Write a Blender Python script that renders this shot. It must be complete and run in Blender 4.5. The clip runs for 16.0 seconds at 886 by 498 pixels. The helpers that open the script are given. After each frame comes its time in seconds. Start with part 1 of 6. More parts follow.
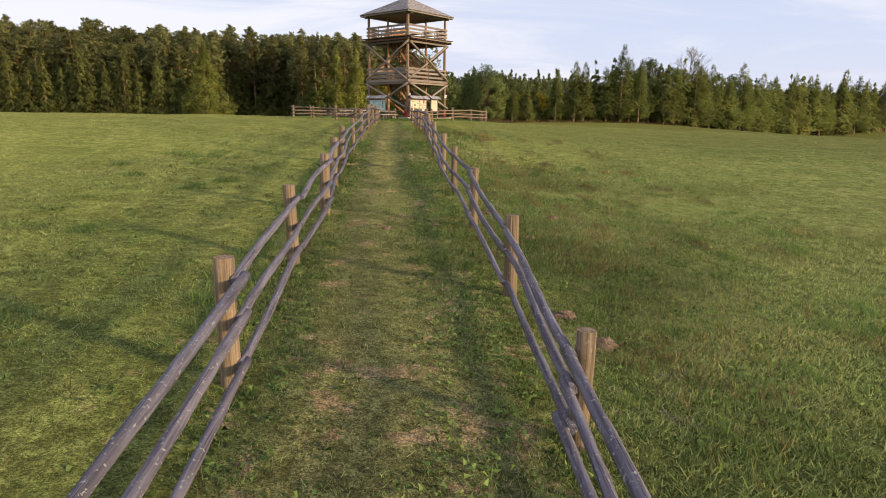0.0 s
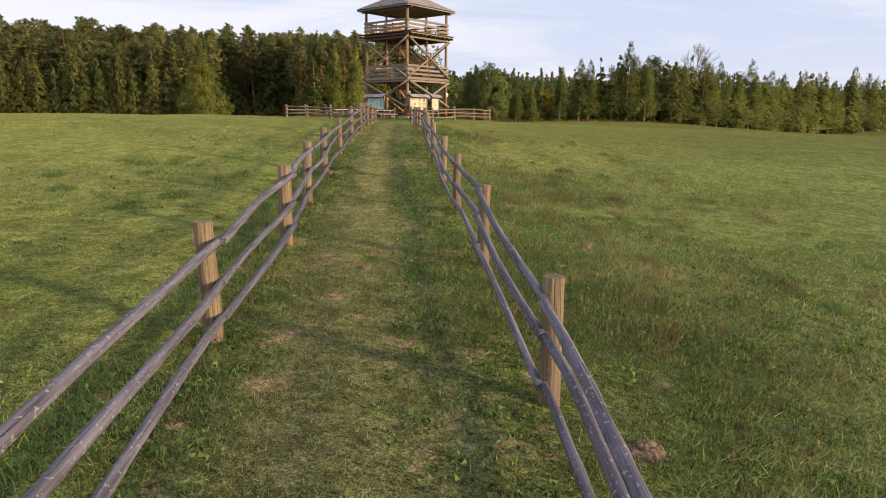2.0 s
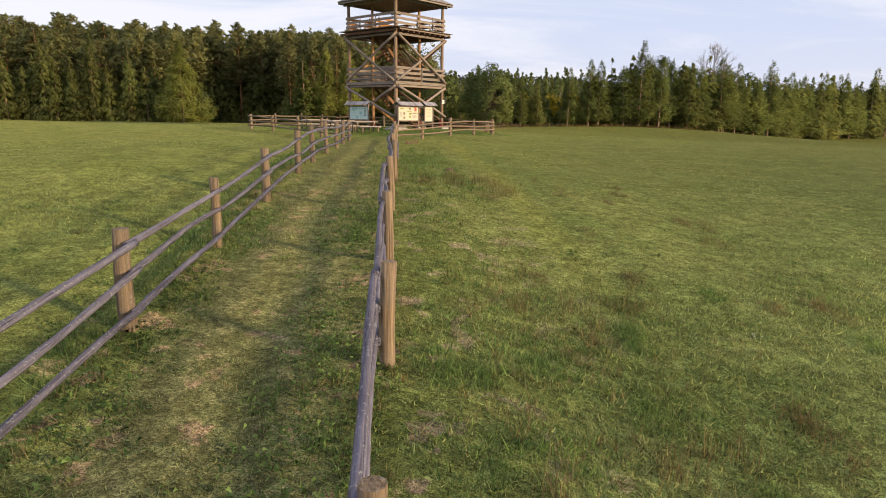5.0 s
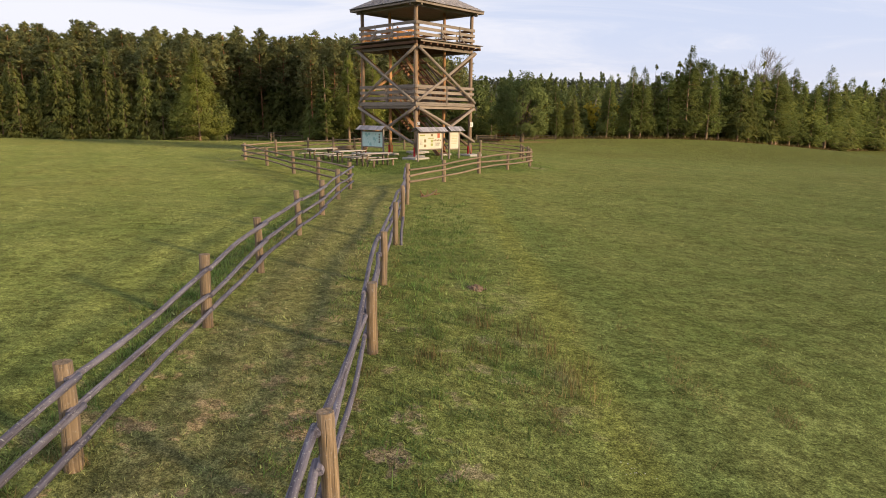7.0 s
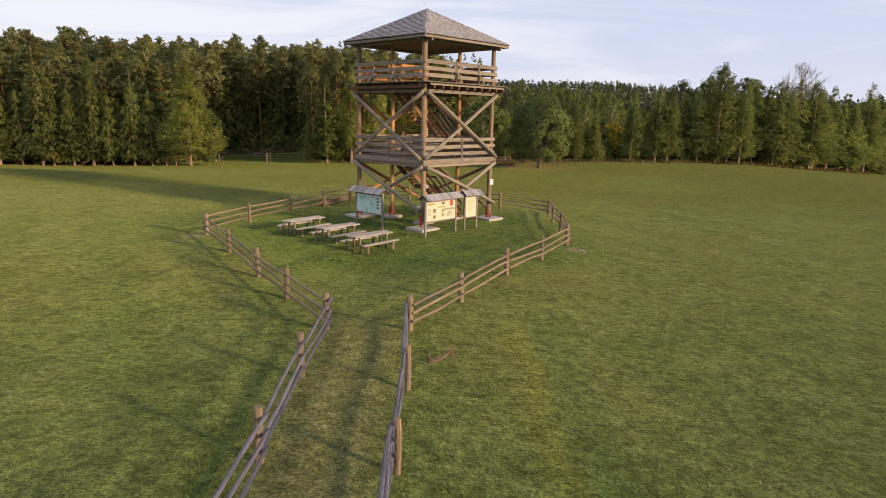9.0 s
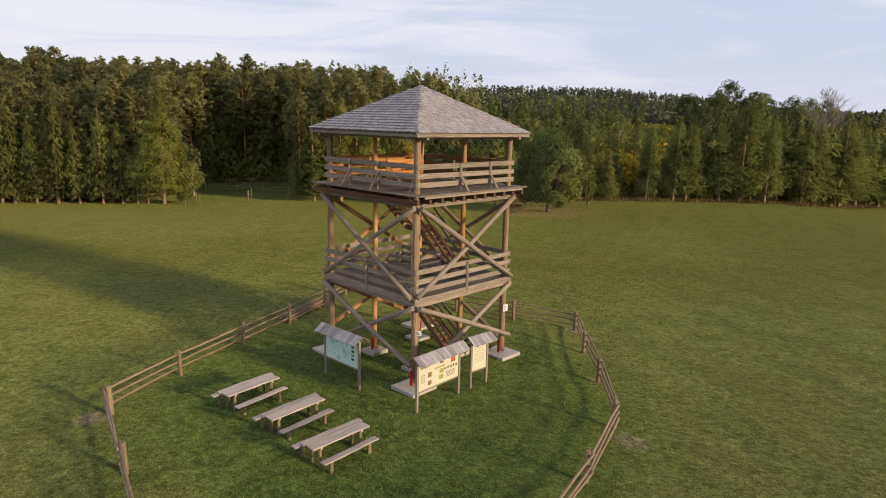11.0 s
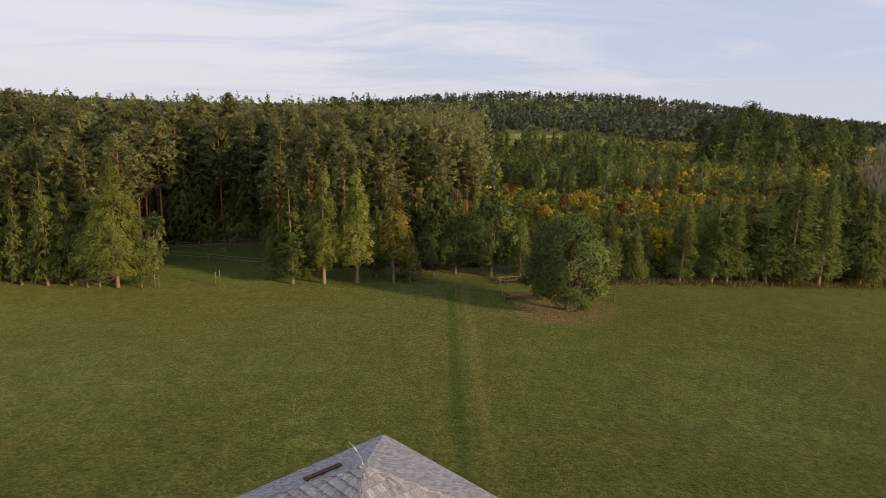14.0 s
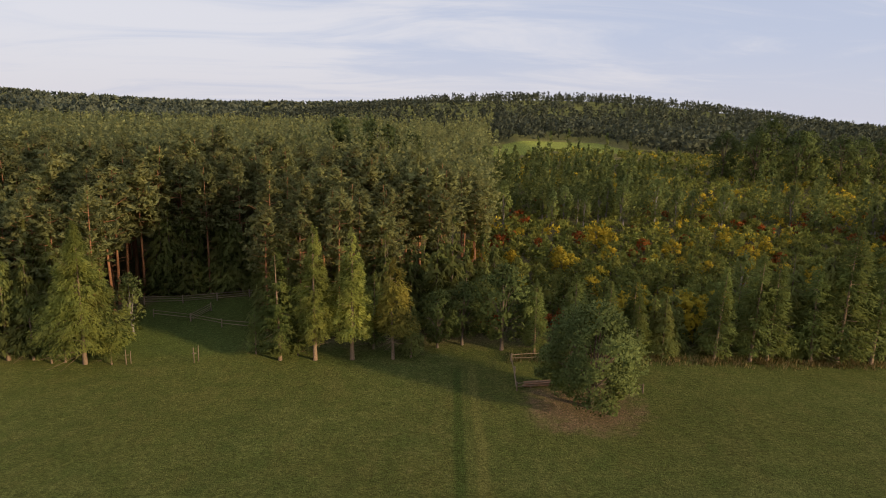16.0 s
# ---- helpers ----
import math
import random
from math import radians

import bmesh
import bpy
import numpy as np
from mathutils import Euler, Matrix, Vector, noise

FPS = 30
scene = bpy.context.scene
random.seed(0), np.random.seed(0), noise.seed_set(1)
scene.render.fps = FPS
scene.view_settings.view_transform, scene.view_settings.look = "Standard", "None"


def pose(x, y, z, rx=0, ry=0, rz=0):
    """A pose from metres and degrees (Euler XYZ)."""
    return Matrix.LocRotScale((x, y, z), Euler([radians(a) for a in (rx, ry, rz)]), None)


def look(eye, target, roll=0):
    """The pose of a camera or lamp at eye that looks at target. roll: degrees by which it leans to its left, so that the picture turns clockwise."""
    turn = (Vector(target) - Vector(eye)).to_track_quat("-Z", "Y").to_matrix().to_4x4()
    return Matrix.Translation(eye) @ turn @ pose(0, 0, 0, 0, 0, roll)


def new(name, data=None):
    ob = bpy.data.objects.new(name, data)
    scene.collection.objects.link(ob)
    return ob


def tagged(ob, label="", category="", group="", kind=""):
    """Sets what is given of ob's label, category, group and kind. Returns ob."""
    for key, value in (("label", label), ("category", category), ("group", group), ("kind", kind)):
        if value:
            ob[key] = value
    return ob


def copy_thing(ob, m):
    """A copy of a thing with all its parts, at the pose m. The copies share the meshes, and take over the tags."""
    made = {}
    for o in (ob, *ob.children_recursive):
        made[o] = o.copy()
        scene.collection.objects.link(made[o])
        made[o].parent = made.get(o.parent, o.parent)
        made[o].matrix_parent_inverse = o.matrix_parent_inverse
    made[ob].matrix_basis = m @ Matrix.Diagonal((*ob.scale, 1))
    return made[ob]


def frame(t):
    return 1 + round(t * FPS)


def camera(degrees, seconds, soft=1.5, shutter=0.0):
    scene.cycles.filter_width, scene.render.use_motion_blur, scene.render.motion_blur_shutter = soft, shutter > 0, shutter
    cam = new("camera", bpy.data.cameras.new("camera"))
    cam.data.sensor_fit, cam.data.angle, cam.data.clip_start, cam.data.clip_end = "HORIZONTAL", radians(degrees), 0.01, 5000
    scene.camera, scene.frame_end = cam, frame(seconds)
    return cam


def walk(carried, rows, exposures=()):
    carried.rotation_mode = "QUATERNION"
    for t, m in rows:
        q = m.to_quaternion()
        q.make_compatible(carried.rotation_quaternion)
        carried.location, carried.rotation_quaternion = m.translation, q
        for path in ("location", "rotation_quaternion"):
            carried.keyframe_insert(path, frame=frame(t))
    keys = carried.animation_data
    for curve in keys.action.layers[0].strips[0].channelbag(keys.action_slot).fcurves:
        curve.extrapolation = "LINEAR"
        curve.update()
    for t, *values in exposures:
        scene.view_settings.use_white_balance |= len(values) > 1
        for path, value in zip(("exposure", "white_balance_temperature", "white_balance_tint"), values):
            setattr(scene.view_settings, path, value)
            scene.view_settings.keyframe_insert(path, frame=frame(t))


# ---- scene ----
cam = camera(70.4, 16.0, soft=0.95)
# seconds, eye, target, roll
PATH = [
    (0, (-1.585, -67.692, 0.023), (-1.425, -65.741, -0.385), 0.7),
    (0.5, (-1.551, -67.242, 0.012), (-1.393, -65.29, -0.396), 0.6),
    (1, (-1.512, -66.605, 0.023), (-1.355, -64.654, -0.386), 0.6),
    (1.5, (-1.444, -65.704, 0.032), (-1.287, -63.753, -0.378), 0.6),
    (2, (-1.304, -64.635, 0.026), (-1.151, -62.684, -0.384), 0.5),
    (2.5, (-1.117, -63.356, 0.042), (-0.967, -61.404, -0.368), 0.6),
    (3, (-0.917, -61.904, 0.075), (-0.767, -59.952, -0.335), 0.6),
    (3.5, (-0.705, -60.326, 0.174), (-0.555, -58.374, -0.236), 0.7),
    (4, (-0.47, -58.719, 0.386), (-0.321, -56.767, -0.024), 0.7),
    (4.5, (-0.219, -57.041, 0.702), (-0.072, -55.09, 0.291), 0.7),
    (5, (0.011, -55.294, 1.025), (0.158, -53.342, 0.612), 0.7),
    (7.3, (0.744, -45.751, 3.115), (0.785, -43.793, 2.707), 0.9),
    (7.5, (0.697, -44.821, 3.421), (0.735, -42.863, 3.01), 1.1),
    (8, (0.663, -42.607, 4.154), (0.697, -40.65, 3.744), 1.0),
    (8.5, (0.575, -40.239, 5.035), (0.609, -38.282, 4.624), 1.3),
    (8.7, (0.548, -39.259, 5.423), (0.582, -37.302, 5.012), 1.2),
    (10.8, (0.543, -28.733, 9.94), (0.578, -26.773, 9.543), 1.4),
    (11, (0.563, -27.625, 10.576), (0.602, -25.666, 10.174), 1.4),
    (11.5, (0.654, -25.024, 11.837), (0.696, -23.065, 11.436), 1.4),
    (12, (0.768, -22.388, 13.252), (0.81, -20.429, 12.851), 1.4),
    (12.5, (0.899, -19.795, 14.746), (0.937, -17.836, 14.343), 1.4),
    (13, (1.034, -17.179, 16.252), (1.076, -15.22, 15.849), 1.5),
    (13.5, (1.274, -14.642, 17.729), (1.306, -12.683, 17.327), 1.46),
    (14, (1.429, -12.122, 19.220), (1.448, -10.163, 18.818), 1.48),
    (14.5, (1.428, -9.528, 20.859), (1.433, -7.569, 20.455), 1.54),
    (15, (1.450, -6.911, 22.556), (1.444, -4.953, 22.149), 1.60),
    (15.5, (1.475, -4.335, 24.320), (1.470, -2.378, 23.910), 1.62),
    (16, (1.415, -1.781, 26.063), (1.413, 0.176, 25.649), 1.67),
]

EXPOSURES = [(0, 0.42), (5, 0.42), (8.5, 0.36), (11, 0.26), (12.5, 0.20), (14.5, 0.09), (16, 0.06)]
walk(cam, [(t, look(eye, target, roll)) for t, eye, target, roll in PATH], EXPOSURES)

# ---- world and sun: low evening sun behind the camera's right shoulder ----
SUN_DIR = Vector((0.84, -0.54, 0.205)).normalized()
SUN_EL = math.asin(SUN_DIR.z)
SUN_AZ = math.atan2(SUN_DIR.x, SUN_DIR.y)


def nd(nt, kind, ins=None, **attrs):
    """Add a node; inputs may be values or sockets."""
    n = nt.nodes.new(kind)
    for k, v in attrs.items():
        if k == "operation":
            n.operation = v
        elif k == "blend":
            n.data_type, n.blend_type = "RGBA", v
        elif k == "data_type":
            n.data_type = v
        elif k == "interp":
            n.interpolation_type = v
    for k, v in (ins or {}).items():
        sock = n.inputs[k]
        if isinstance(v, bpy.types.NodeSocket):
            nt.links.new(v, sock)
        else:
            sock.default_value = v
    return n


def ma(nt, op, a, b=0.0, c=0.0):
    return nd(nt, "ShaderNodeMath", {0: a, 1: b, 2: c}, operation=op).outputs[0]


def ramp(nt, fac, lo, hi, a=0.0, b=1.0):
    """Smooth map of fac from lo..hi to a..b, clamped."""
    return nd(nt, "ShaderNodeMapRange", {0: fac, 1: lo, 2: hi, 3: a, 4: b}, interp="SMOOTHSTEP").outputs[0]


def mix(nt, fac, a, b, blend="MIX"):
    n = nd(nt, "ShaderNodeMix", {0: fac, 6: a if isinstance(a, bpy.types.NodeSocket) else (*a, 1), 7: b if isinstance(b, bpy.types.NodeSocket) else (*b, 1)}, blend=blend)
    return n.outputs[2]


def noise_n(nt, vec, scale, detail=4.0, rough=0.55, dist=0.0):
    return nd(nt, "ShaderNodeTexNoise", {"Vector": vec, "Scale": scale, "Detail": detail, "Roughness": rough, "Distortion": dist}).outputs[0]


world = bpy.data.worlds.new("evening_sky")
scene.world = world
world.use_nodes = True
wt = world.node_tree
wt.nodes.clear()
sky = wt.nodes.new("ShaderNodeTexSky")
sky.sky_type, sky.sun_disc = "NISHITA", False
sky.sun_elevation, sky.sun_rotation = SUN_EL, SUN_AZ
sky.altitude, sky.air_density, sky.dust_density, sky.ozone_density = 150, 1.0, 1.2, 1.6
gen = wt.nodes.new("ShaderNodeTexCoord").outputs["Generated"]
xyz = nd(wt, "ShaderNodeSeparateXYZ", {0: gen})
high = ma(wt, "ADD", ma(wt, "MAXIMUM", xyz.outputs[2], 0.0), 0.12)
flat = nd(wt, "ShaderNodeCombineXYZ", {0: ma(wt, "DIVIDE", xyz.outputs[0], high), 1: ma(wt, "MULTIPLY", ma(wt, "DIVIDE", xyz.outputs[1], high), 2.2)})
cl = noise_n(wt, flat.outputs[0], 0.5, 7.0, 0.62, 0.9)
cloud = ramp(wt, ma(wt, "ADD", cl, ma(wt, "MULTIPLY", xyz.outputs[0], -0.26)), 0.34, 0.66)
veil = mix(wt, cloud, (6.4, 7.0, 8.9), (8.9, 8.8, 9.6))
veil = mix(wt, ramp(wt, xyz.outputs[2], 0.14, 0.0, 0.0, 0.55), veil, (8.1, 7.8, 8.5))
haze = ramp(wt, xyz.outputs[2], -0.02, 0.6, 0.92, 0.74)
SKY_MIX = mix(wt, haze, sky.outputs[0], veil)
bg = nd(wt, "ShaderNodeBackground", {0: SKY_MIX, 1: 0.084})
wo = wt.nodes.new("ShaderNodeOutputWorld")
wt.links.new(bg.outputs[0], wo.inputs[0])

sun = new("sun", bpy.data.lights.new("sun", "SUN"))
sun.data.energy, sun.data.angle, sun.data.color = 4.2, radians(5.0), (1.0, 0.75, 0.45)
sun.matrix_world = look(SUN_DIR * 200, (0, 0, 0))

# ---- materials ----


def material(name):
    m = bpy.data.materials.new(name)
    m.use_nodes = True
    nt = m.node_tree
    b = nt.nodes["Principled BSDF"]
    b.inputs["Specular IOR Level"].default_value = 0.25
    return m, nt, b


def wood(name, dark, light, tint, rough=0.85, grain=(1.2, 26, 26), rnd=0.35, lichen=0.0):
    """Weathered timber whose grain runs along the piece's own x axis."""
    m, nt, b = material(name)
    co = nt.nodes.new("ShaderNodeTexCoord").outputs["Object"]
    info = nt.nodes.new("ShaderNodeObjectInfo")
    off = nd(nt, "ShaderNodeVectorMath", {0: co, 1: nd(nt, "ShaderNodeCombineXYZ", {0: ma(nt, "MULTIPLY", info.outputs["Random"], 37.0), 1: ma(nt, "MULTIPLY", info.outputs["Random"], 11.0)}).outputs[0]}, operation="ADD").outputs[0]
    st = nd(nt, "ShaderNodeVectorMath", {0: off, 1: grain}, operation="MULTIPLY").outputs[0]
    g = noise_n(nt, st, 1.0, 5.0, 0.65, 0.4)
    blot = noise_n(nt, off, 1.7, 4.0, 0.6)
    col = mix(nt, ramp(nt, g, 0.25, 0.75), dark, light)
    col = mix(nt, ma(nt, "MULTIPLY", ramp(nt, blot, 0.4, 0.75), 0.7), col, tint)
    val = ma(nt, "ADD", ma(nt, "MULTIPLY", info.outputs["Random"], rnd), 1.10 - rnd / 2)
    col = mix(nt, 1.0, col, nd(nt, "ShaderNodeCombineXYZ", {0: val, 1: val, 2: val}).outputs[0], "MULTIPLY")
    if lichen:
        col = mix(nt, ma(nt, "MULTIPLY", ramp(nt, noise_n(nt, off, 34.0, 3.0, 0.6), 0.60, 0.66), lichen), col, (0.33, 0.33, 0.31))
    nt.links.new(col, b.inputs["Base Color"])
    b.inputs["Roughness"].default_value = rough
    crack = ramp(nt, noise_n(nt, nd(nt, "ShaderNodeVectorMath", {0: off, 1: (0.7, 38, 38)}, operation="MULTIPLY").outputs[0], 1.0, 2.0, 0.5), 0.3, 0.42)
    bump = nd(nt, "ShaderNodeBump", {"Strength": 0.8, "Distance": 0.014, "Height": ma(nt, "ADD", g, crack)})
    nt.links.new(bump.outputs[0], b.inputs["Normal"])
    return m


def plain(name, col, rough=0.6, metal=0.0, var=0.12, scale=6.0, bump=0.0, spec=0.3):
    m, nt, b = material(name)
    co = nt.nodes.new("ShaderNodeTexCoord").outputs["Object"]
    n1 = noise_n(nt, co, scale, 5.0, 0.6)
    n2 = noise_n(nt, co, scale * 7, 3.0, 0.6)
    f = ma(nt, "ADD", ma(nt, "MULTIPLY", n1, 1.4), ma(nt, "MULTIPLY", n2, 0.6))
    k = ma(nt, "ADD", ma(nt, "MULTIPLY", ma(nt, "SUBTRACT", f, 1.0), var * 2), 1.0)
    c = mix(nt, 1.0, col, nd(nt, "ShaderNodeCombineXYZ", {0: k, 1: k, 2: k}).outputs[0], "MULTIPLY")
    nt.links.new(c, b.inputs["Base Color"])
    b.inputs["Roughness"].default_value, b.inputs["Metallic"].default_value = rough, metal
    b.inputs["Specular IOR Level"].default_value = spec
    if bump:
        nt.links.new(nd(nt, "ShaderNodeBump", {"Strength": bump, "Distance": 0.01, "Height": n2}).outputs[0], b.inputs["Normal"])
    return m


def leaf(name, dark, light, tint, trans=0.3, rnd=0.4, tip=0.25):
    """Foliage: every leaf its own shade, every plant its own cast; some light passes through."""
    m, nt, b = material(name)
    isl = nt.nodes.new("ShaderNodeNewGeometry").outputs["Random Per Island"]
    orn = nt.nodes.new("ShaderNodeObjectInfo").outputs["Random"]
    col = mix(nt, ramp(nt, isl, 0.0, 1.0, 0.2, 0.8) if rnd else isl, dark, light)
    pos = nt.nodes.new("ShaderNodeNewGeometry").outputs["Position"]
    col = mix(nt, ma(nt, "MULTIPLY", ramp(nt, noise_n(nt, pos, 0.35, 3.0), 0.42, 0.68), tip * 2), col, tint)
    v = ma(nt, "ADD", ma(nt, "MULTIPLY", orn, rnd), 1.0 - rnd / 2)
    v = ma(nt, "MULTIPLY", v, ramp(nt, noise_n(nt, pos, 0.19, 2.0), 0.36, 0.64, 0.92, 1.46))
    col = mix(nt, 1.0, col, nd(nt, "ShaderNodeCombineXYZ", {0: v, 1: v, 2: v}).outputs[0], "MULTIPLY")
    nt.links.new(col, b.inputs["Base Color"])
    b.inputs["Roughness"].default_value = 0.7
    b.inputs["Specular IOR Level"].default_value = 0.08
    tr = nd(nt, "ShaderNodeBsdfTranslucent", {0: col})
    mx = nd(nt, "ShaderNodeMixShader", {0: trans, 1: b.outputs[0], 2: tr.outputs[0]})
    nt.links.new(mx.outputs[0], nt.nodes["Material Output"].inputs[0])
    return m


M_POST = wood("timber_brown", (0.100, 0.064, 0.040), (0.355, 0.245, 0.158), (0.225, 0.175, 0.135), grain=(1.0, 24, 24))
M_BOARD = wood("timber_board_grey", (0.128, 0.102, 0.084), (0.315, 0.260, 0.212), (0.225, 0.190, 0.162))
M_DECK = wood("deck_plank_grey", (0.108, 0.087, 0.074), (0.270, 0.224, 0.188), (0.185, 0.155, 0.134))
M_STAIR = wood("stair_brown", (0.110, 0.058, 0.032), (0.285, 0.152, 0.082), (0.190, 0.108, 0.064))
# unweathered rail wood with the low sun's orange put into its colour
M_INRAIL = wood("rail_sheltered_sunlit", (0.28, 0.125, 0.045), (0.58, 0.275, 0.100), (0.42, 0.205, 0.085))
M_RAIL = wood("pole_grey", (0.048, 0.043, 0.058), (0.188, 0.176, 0.218), (0.092, 0.080, 0.098), lichen=0.8)
M_FPOST = wood("fence_post_brown", (0.060, 0.042, 0.028), (0.320, 0.228, 0.138), (0.175, 0.138, 0.105), grain=(0.8, 34, 34), lichen=0.35)
M_OLD = wood("old_fence_brown", (0.125, 0.090, 0.062), (0.29, 0.212, 0.145), (0.20, 0.150, 0.105))
M_SHINGLE = wood("shingle_grey", (0.125, 0.118, 0.130), (0.430, 0.408, 0.428), (0.300, 0.282, 0.300), grain=(3, 60, 60), rnd=0.6)
M_TABLE = wood("table_plank", (0.25, 0.212, 0.185), (0.48, 0.42, 0.37), (0.36, 0.31, 0.275))
M_PAD = plain("concrete", (0.42, 0.39, 0.35), 0.9, var=0.25, bump=0.3)
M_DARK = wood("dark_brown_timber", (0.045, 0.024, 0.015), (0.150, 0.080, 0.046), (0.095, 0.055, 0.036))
M_SOIL = plain("molehill_soil", (0.215, 0.150, 0.105), 0.95, var=0.45, scale=14.0, bump=0.8, spec=0.05)
M_RED = plain("red_paint", (0.42, 0.02, 0.025), 0.45, var=0.15)
M_WHITE = plain("white_sign", (0.64, 0.63, 0.61), 0.5, var=0.06)
M_CREAM = plain("cream_panel", (0.56, 0.52, 0.42), 0.5, var=0.12)
M_TEAL = plain("map_teal", (0.30, 0.52, 0.50), 0.45, var=0.1)
M_TEAL2 = plain("map_pale", (0.52, 0.68, 0.64), 0.45, var=0.2, scale=4)
M_OLIVE = plain("print_olive", (0.28, 0.30, 0.09), 0.5)
M_PHOTO = plain("print_brown", (0.20, 0.15, 0.07), 0.5, var=0.5, scale=9)
M_PHOTO2 = plain("print_red", (0.42, 0.10, 0.05), 0.5, var=0.5, scale=9)
M_INK = plain("print_dark", (0.06, 0.06, 0.05), 0.5)
M_STEEL = plain("galvanised", (0.5, 0.5, 0.5), 0.4, 0.9)
M_CABLE = plain("grey_cable", (0.22, 0.21, 0.20), 0.6)
M_BARK = wood("bark_brown", (0.07, 0.05, 0.035), (0.20, 0.145, 0.10), (0.13, 0.10, 0.08), grain=(2, 9, 9))
M_PBARK = wood("pine_bark", (0.15, 0.075, 0.042), (0.38, 0.175, 0.085), (0.26, 0.130, 0.07), grain=(2, 8, 8))
M_PALE = wood("pale_bark", (0.13, 0.085, 0.055), (0.34, 0.235, 0.150), (0.22, 0.155, 0.105), grain=(2, 8, 8))
M_BIRCH = wood("birch_bark", (0.13, 0.11, 0.095), (0.33, 0.30, 0.26), (0.22, 0.19, 0.165), grain=(6, 3, 3))
L_PINE = leaf("pine_needles", (0.136, 0.148, 0.062), (0.254, 0.258, 0.098), (0.278, 0.254, 0.090), 0.52)
L_SPRUCE = leaf("spruce_needles", (0.095, 0.116, 0.036), (0.198, 0.215, 0.064), (0.235, 0.220, 0.062), 0.52)
L_LARCH = leaf("larch_needles", (0.080, 0.108, 0.032), (0.174, 0.204, 0.058), (0.196, 0.204, 0.052), 0.45)
L_LARCHB = leaf("larch_bright", (0.130, 0.158, 0.038), (0.312, 0.330, 0.080), (0.360, 0.338, 0.078), 0.45)
# distant foliage, its colour paled and greyed to stand for aerial haze
L_HILL_HAZE = leaf("hill_trees_hazed", (0.070, 0.082, 0.056), (0.114, 0.126, 0.083), (0.120, 0.128, 0.079), 0.3)
L_BROAD = leaf("broad_leaves", (0.046, 0.068, 0.021), (0.128, 0.152, 0.047), (0.125, 0.142, 0.042), 0.34)
L_BIRCH = leaf("birch_leaves", (0.092, 0.124, 0.041), (0.215, 0.246, 0.081), (0.235, 0.240, 0.075), 0.45)
L_SHRUB = leaf("shrub_leaves", (0.080, 0.104, 0.026), (0.215, 0.228, 0.055), (0.265, 0.235, 0.050), 0.42)
L_YELLOW = leaf("yellow_leaves", (0.235, 0.195, 0.024), (0.52, 0.405, 0.045), (0.50, 0.33, 0.034), 0.45)
L_RED = leaf("red_leaves", (0.143, 0.039, 0.013), (0.330, 0.094, 0.022), (0.286, 0.110, 0.022), 0.3)
L_GRASS = leaf("grass_blades", (0.105, 0.150, 0.048), (0.450, 0.500, 0.180), (0.38, 0.365, 0.155), 0.45, 0.0, 0.3)
L_LUSH = leaf("lush_blades", (0.095, 0.165, 0.044), (0.255, 0.360, 0.100), (0.240, 0.305, 0.085), 0.45, 0.0, 0.3)
L_DRY = leaf("dry_grass", (0.160, 0.120, 0.050), (0.340, 0.270, 0.120), (0.280, 0.200, 0.090), 0.3, 0.0)
L_WEED = leaf("weed_leaves", (0.085, 0.145, 0.040), (0.215, 0.300, 0.085), (0.195, 0.262, 0.068), 0.4, 0.0)

# ---- building helpers ----
WORLD_OF = {}


def thing(name, m, label, category, group="", kind=""):
    """An empty at the base of a thing."""
    ob = new(name)
    ob.empty_display_size = 0.2
    ob.matrix_basis = m
    WORLD_OF[ob] = m.copy()
    return tagged(ob, label, category, group, kind)


def put_under(ob, parent, m):
    """Place ob at the world pose m under parent."""
    if parent is not None:
        ob.parent = parent
        ob.matrix_basis = WORLD_OF[parent].inverted() @ m
    else:
        ob.matrix_basis = m
    WORLD_OF[ob] = m.copy()
    return ob


def part(name, bm, mat, parent, label="", m=None):
    me = bpy.data.meshes.new(name)
    bm.to_mesh(me)
    bm.free()
    me.materials.append(mat)
    ob = new(name, me)
    if label:
        tagged(ob, label)
    return put_under(ob, parent, m if m is not None else WORLD_OF.get(parent, Matrix()))


def along(p0, p1, up=(0, 0, 1)):
    """Pose at p0 with x towards p1 and z near up."""
    p0, p1 = Vector(p0), Vector(p1)
    x = (p1 - p0).normalized()
    up = Vector(up)
    if abs(x.dot(up)) > 0.98:
        up = Vector((0, 1, 0))
    y = up.cross(x).normalized()
    z = x.cross(y)
    r = Matrix((x, y, z)).transposed().to_4x4()
    return Matrix.Translation(p0) @ r


def box_bm(x0, x1, y0, y1, z0, z1, bev=0.0):
    bm = bmesh.new()
    bmesh.ops.create_cube(bm, size=1)
    bmesh.ops.scale(bm, vec=(x1 - x0, y1 - y0, z1 - z0), verts=bm.verts)
    bmesh.ops.translate(bm, vec=((x0 + x1) / 2, (y0 + y1) / 2, (z0 + z1) / 2), verts=bm.verts)
    if bev:
        bmesh.ops.bevel(bm, geom=bm.edges[:], offset=bev, segments=1, affect="EDGES")
    return bm


def beam(name, p0, p1, w, h, mat, parent, up=(0, 0, 1), label="", warp=0.0, bev=0.008):
    """A sawn board or beam from p0 to p1, w wide and h high."""
    L = (Vector(p1) - Vector(p0)).length
    bm = box_bm(0, L, -w / 2, w / 2, -h / 2, h / 2, min(bev, w / 4, h / 4))
    if warp:
        for v in bm.verts:
            v.co.z += random.uniform(-warp, warp)
            v.co.y += random.uniform(-warp, warp) * 0.3
    return part(name, bm, mat, parent, label, along(p0, p1, up))


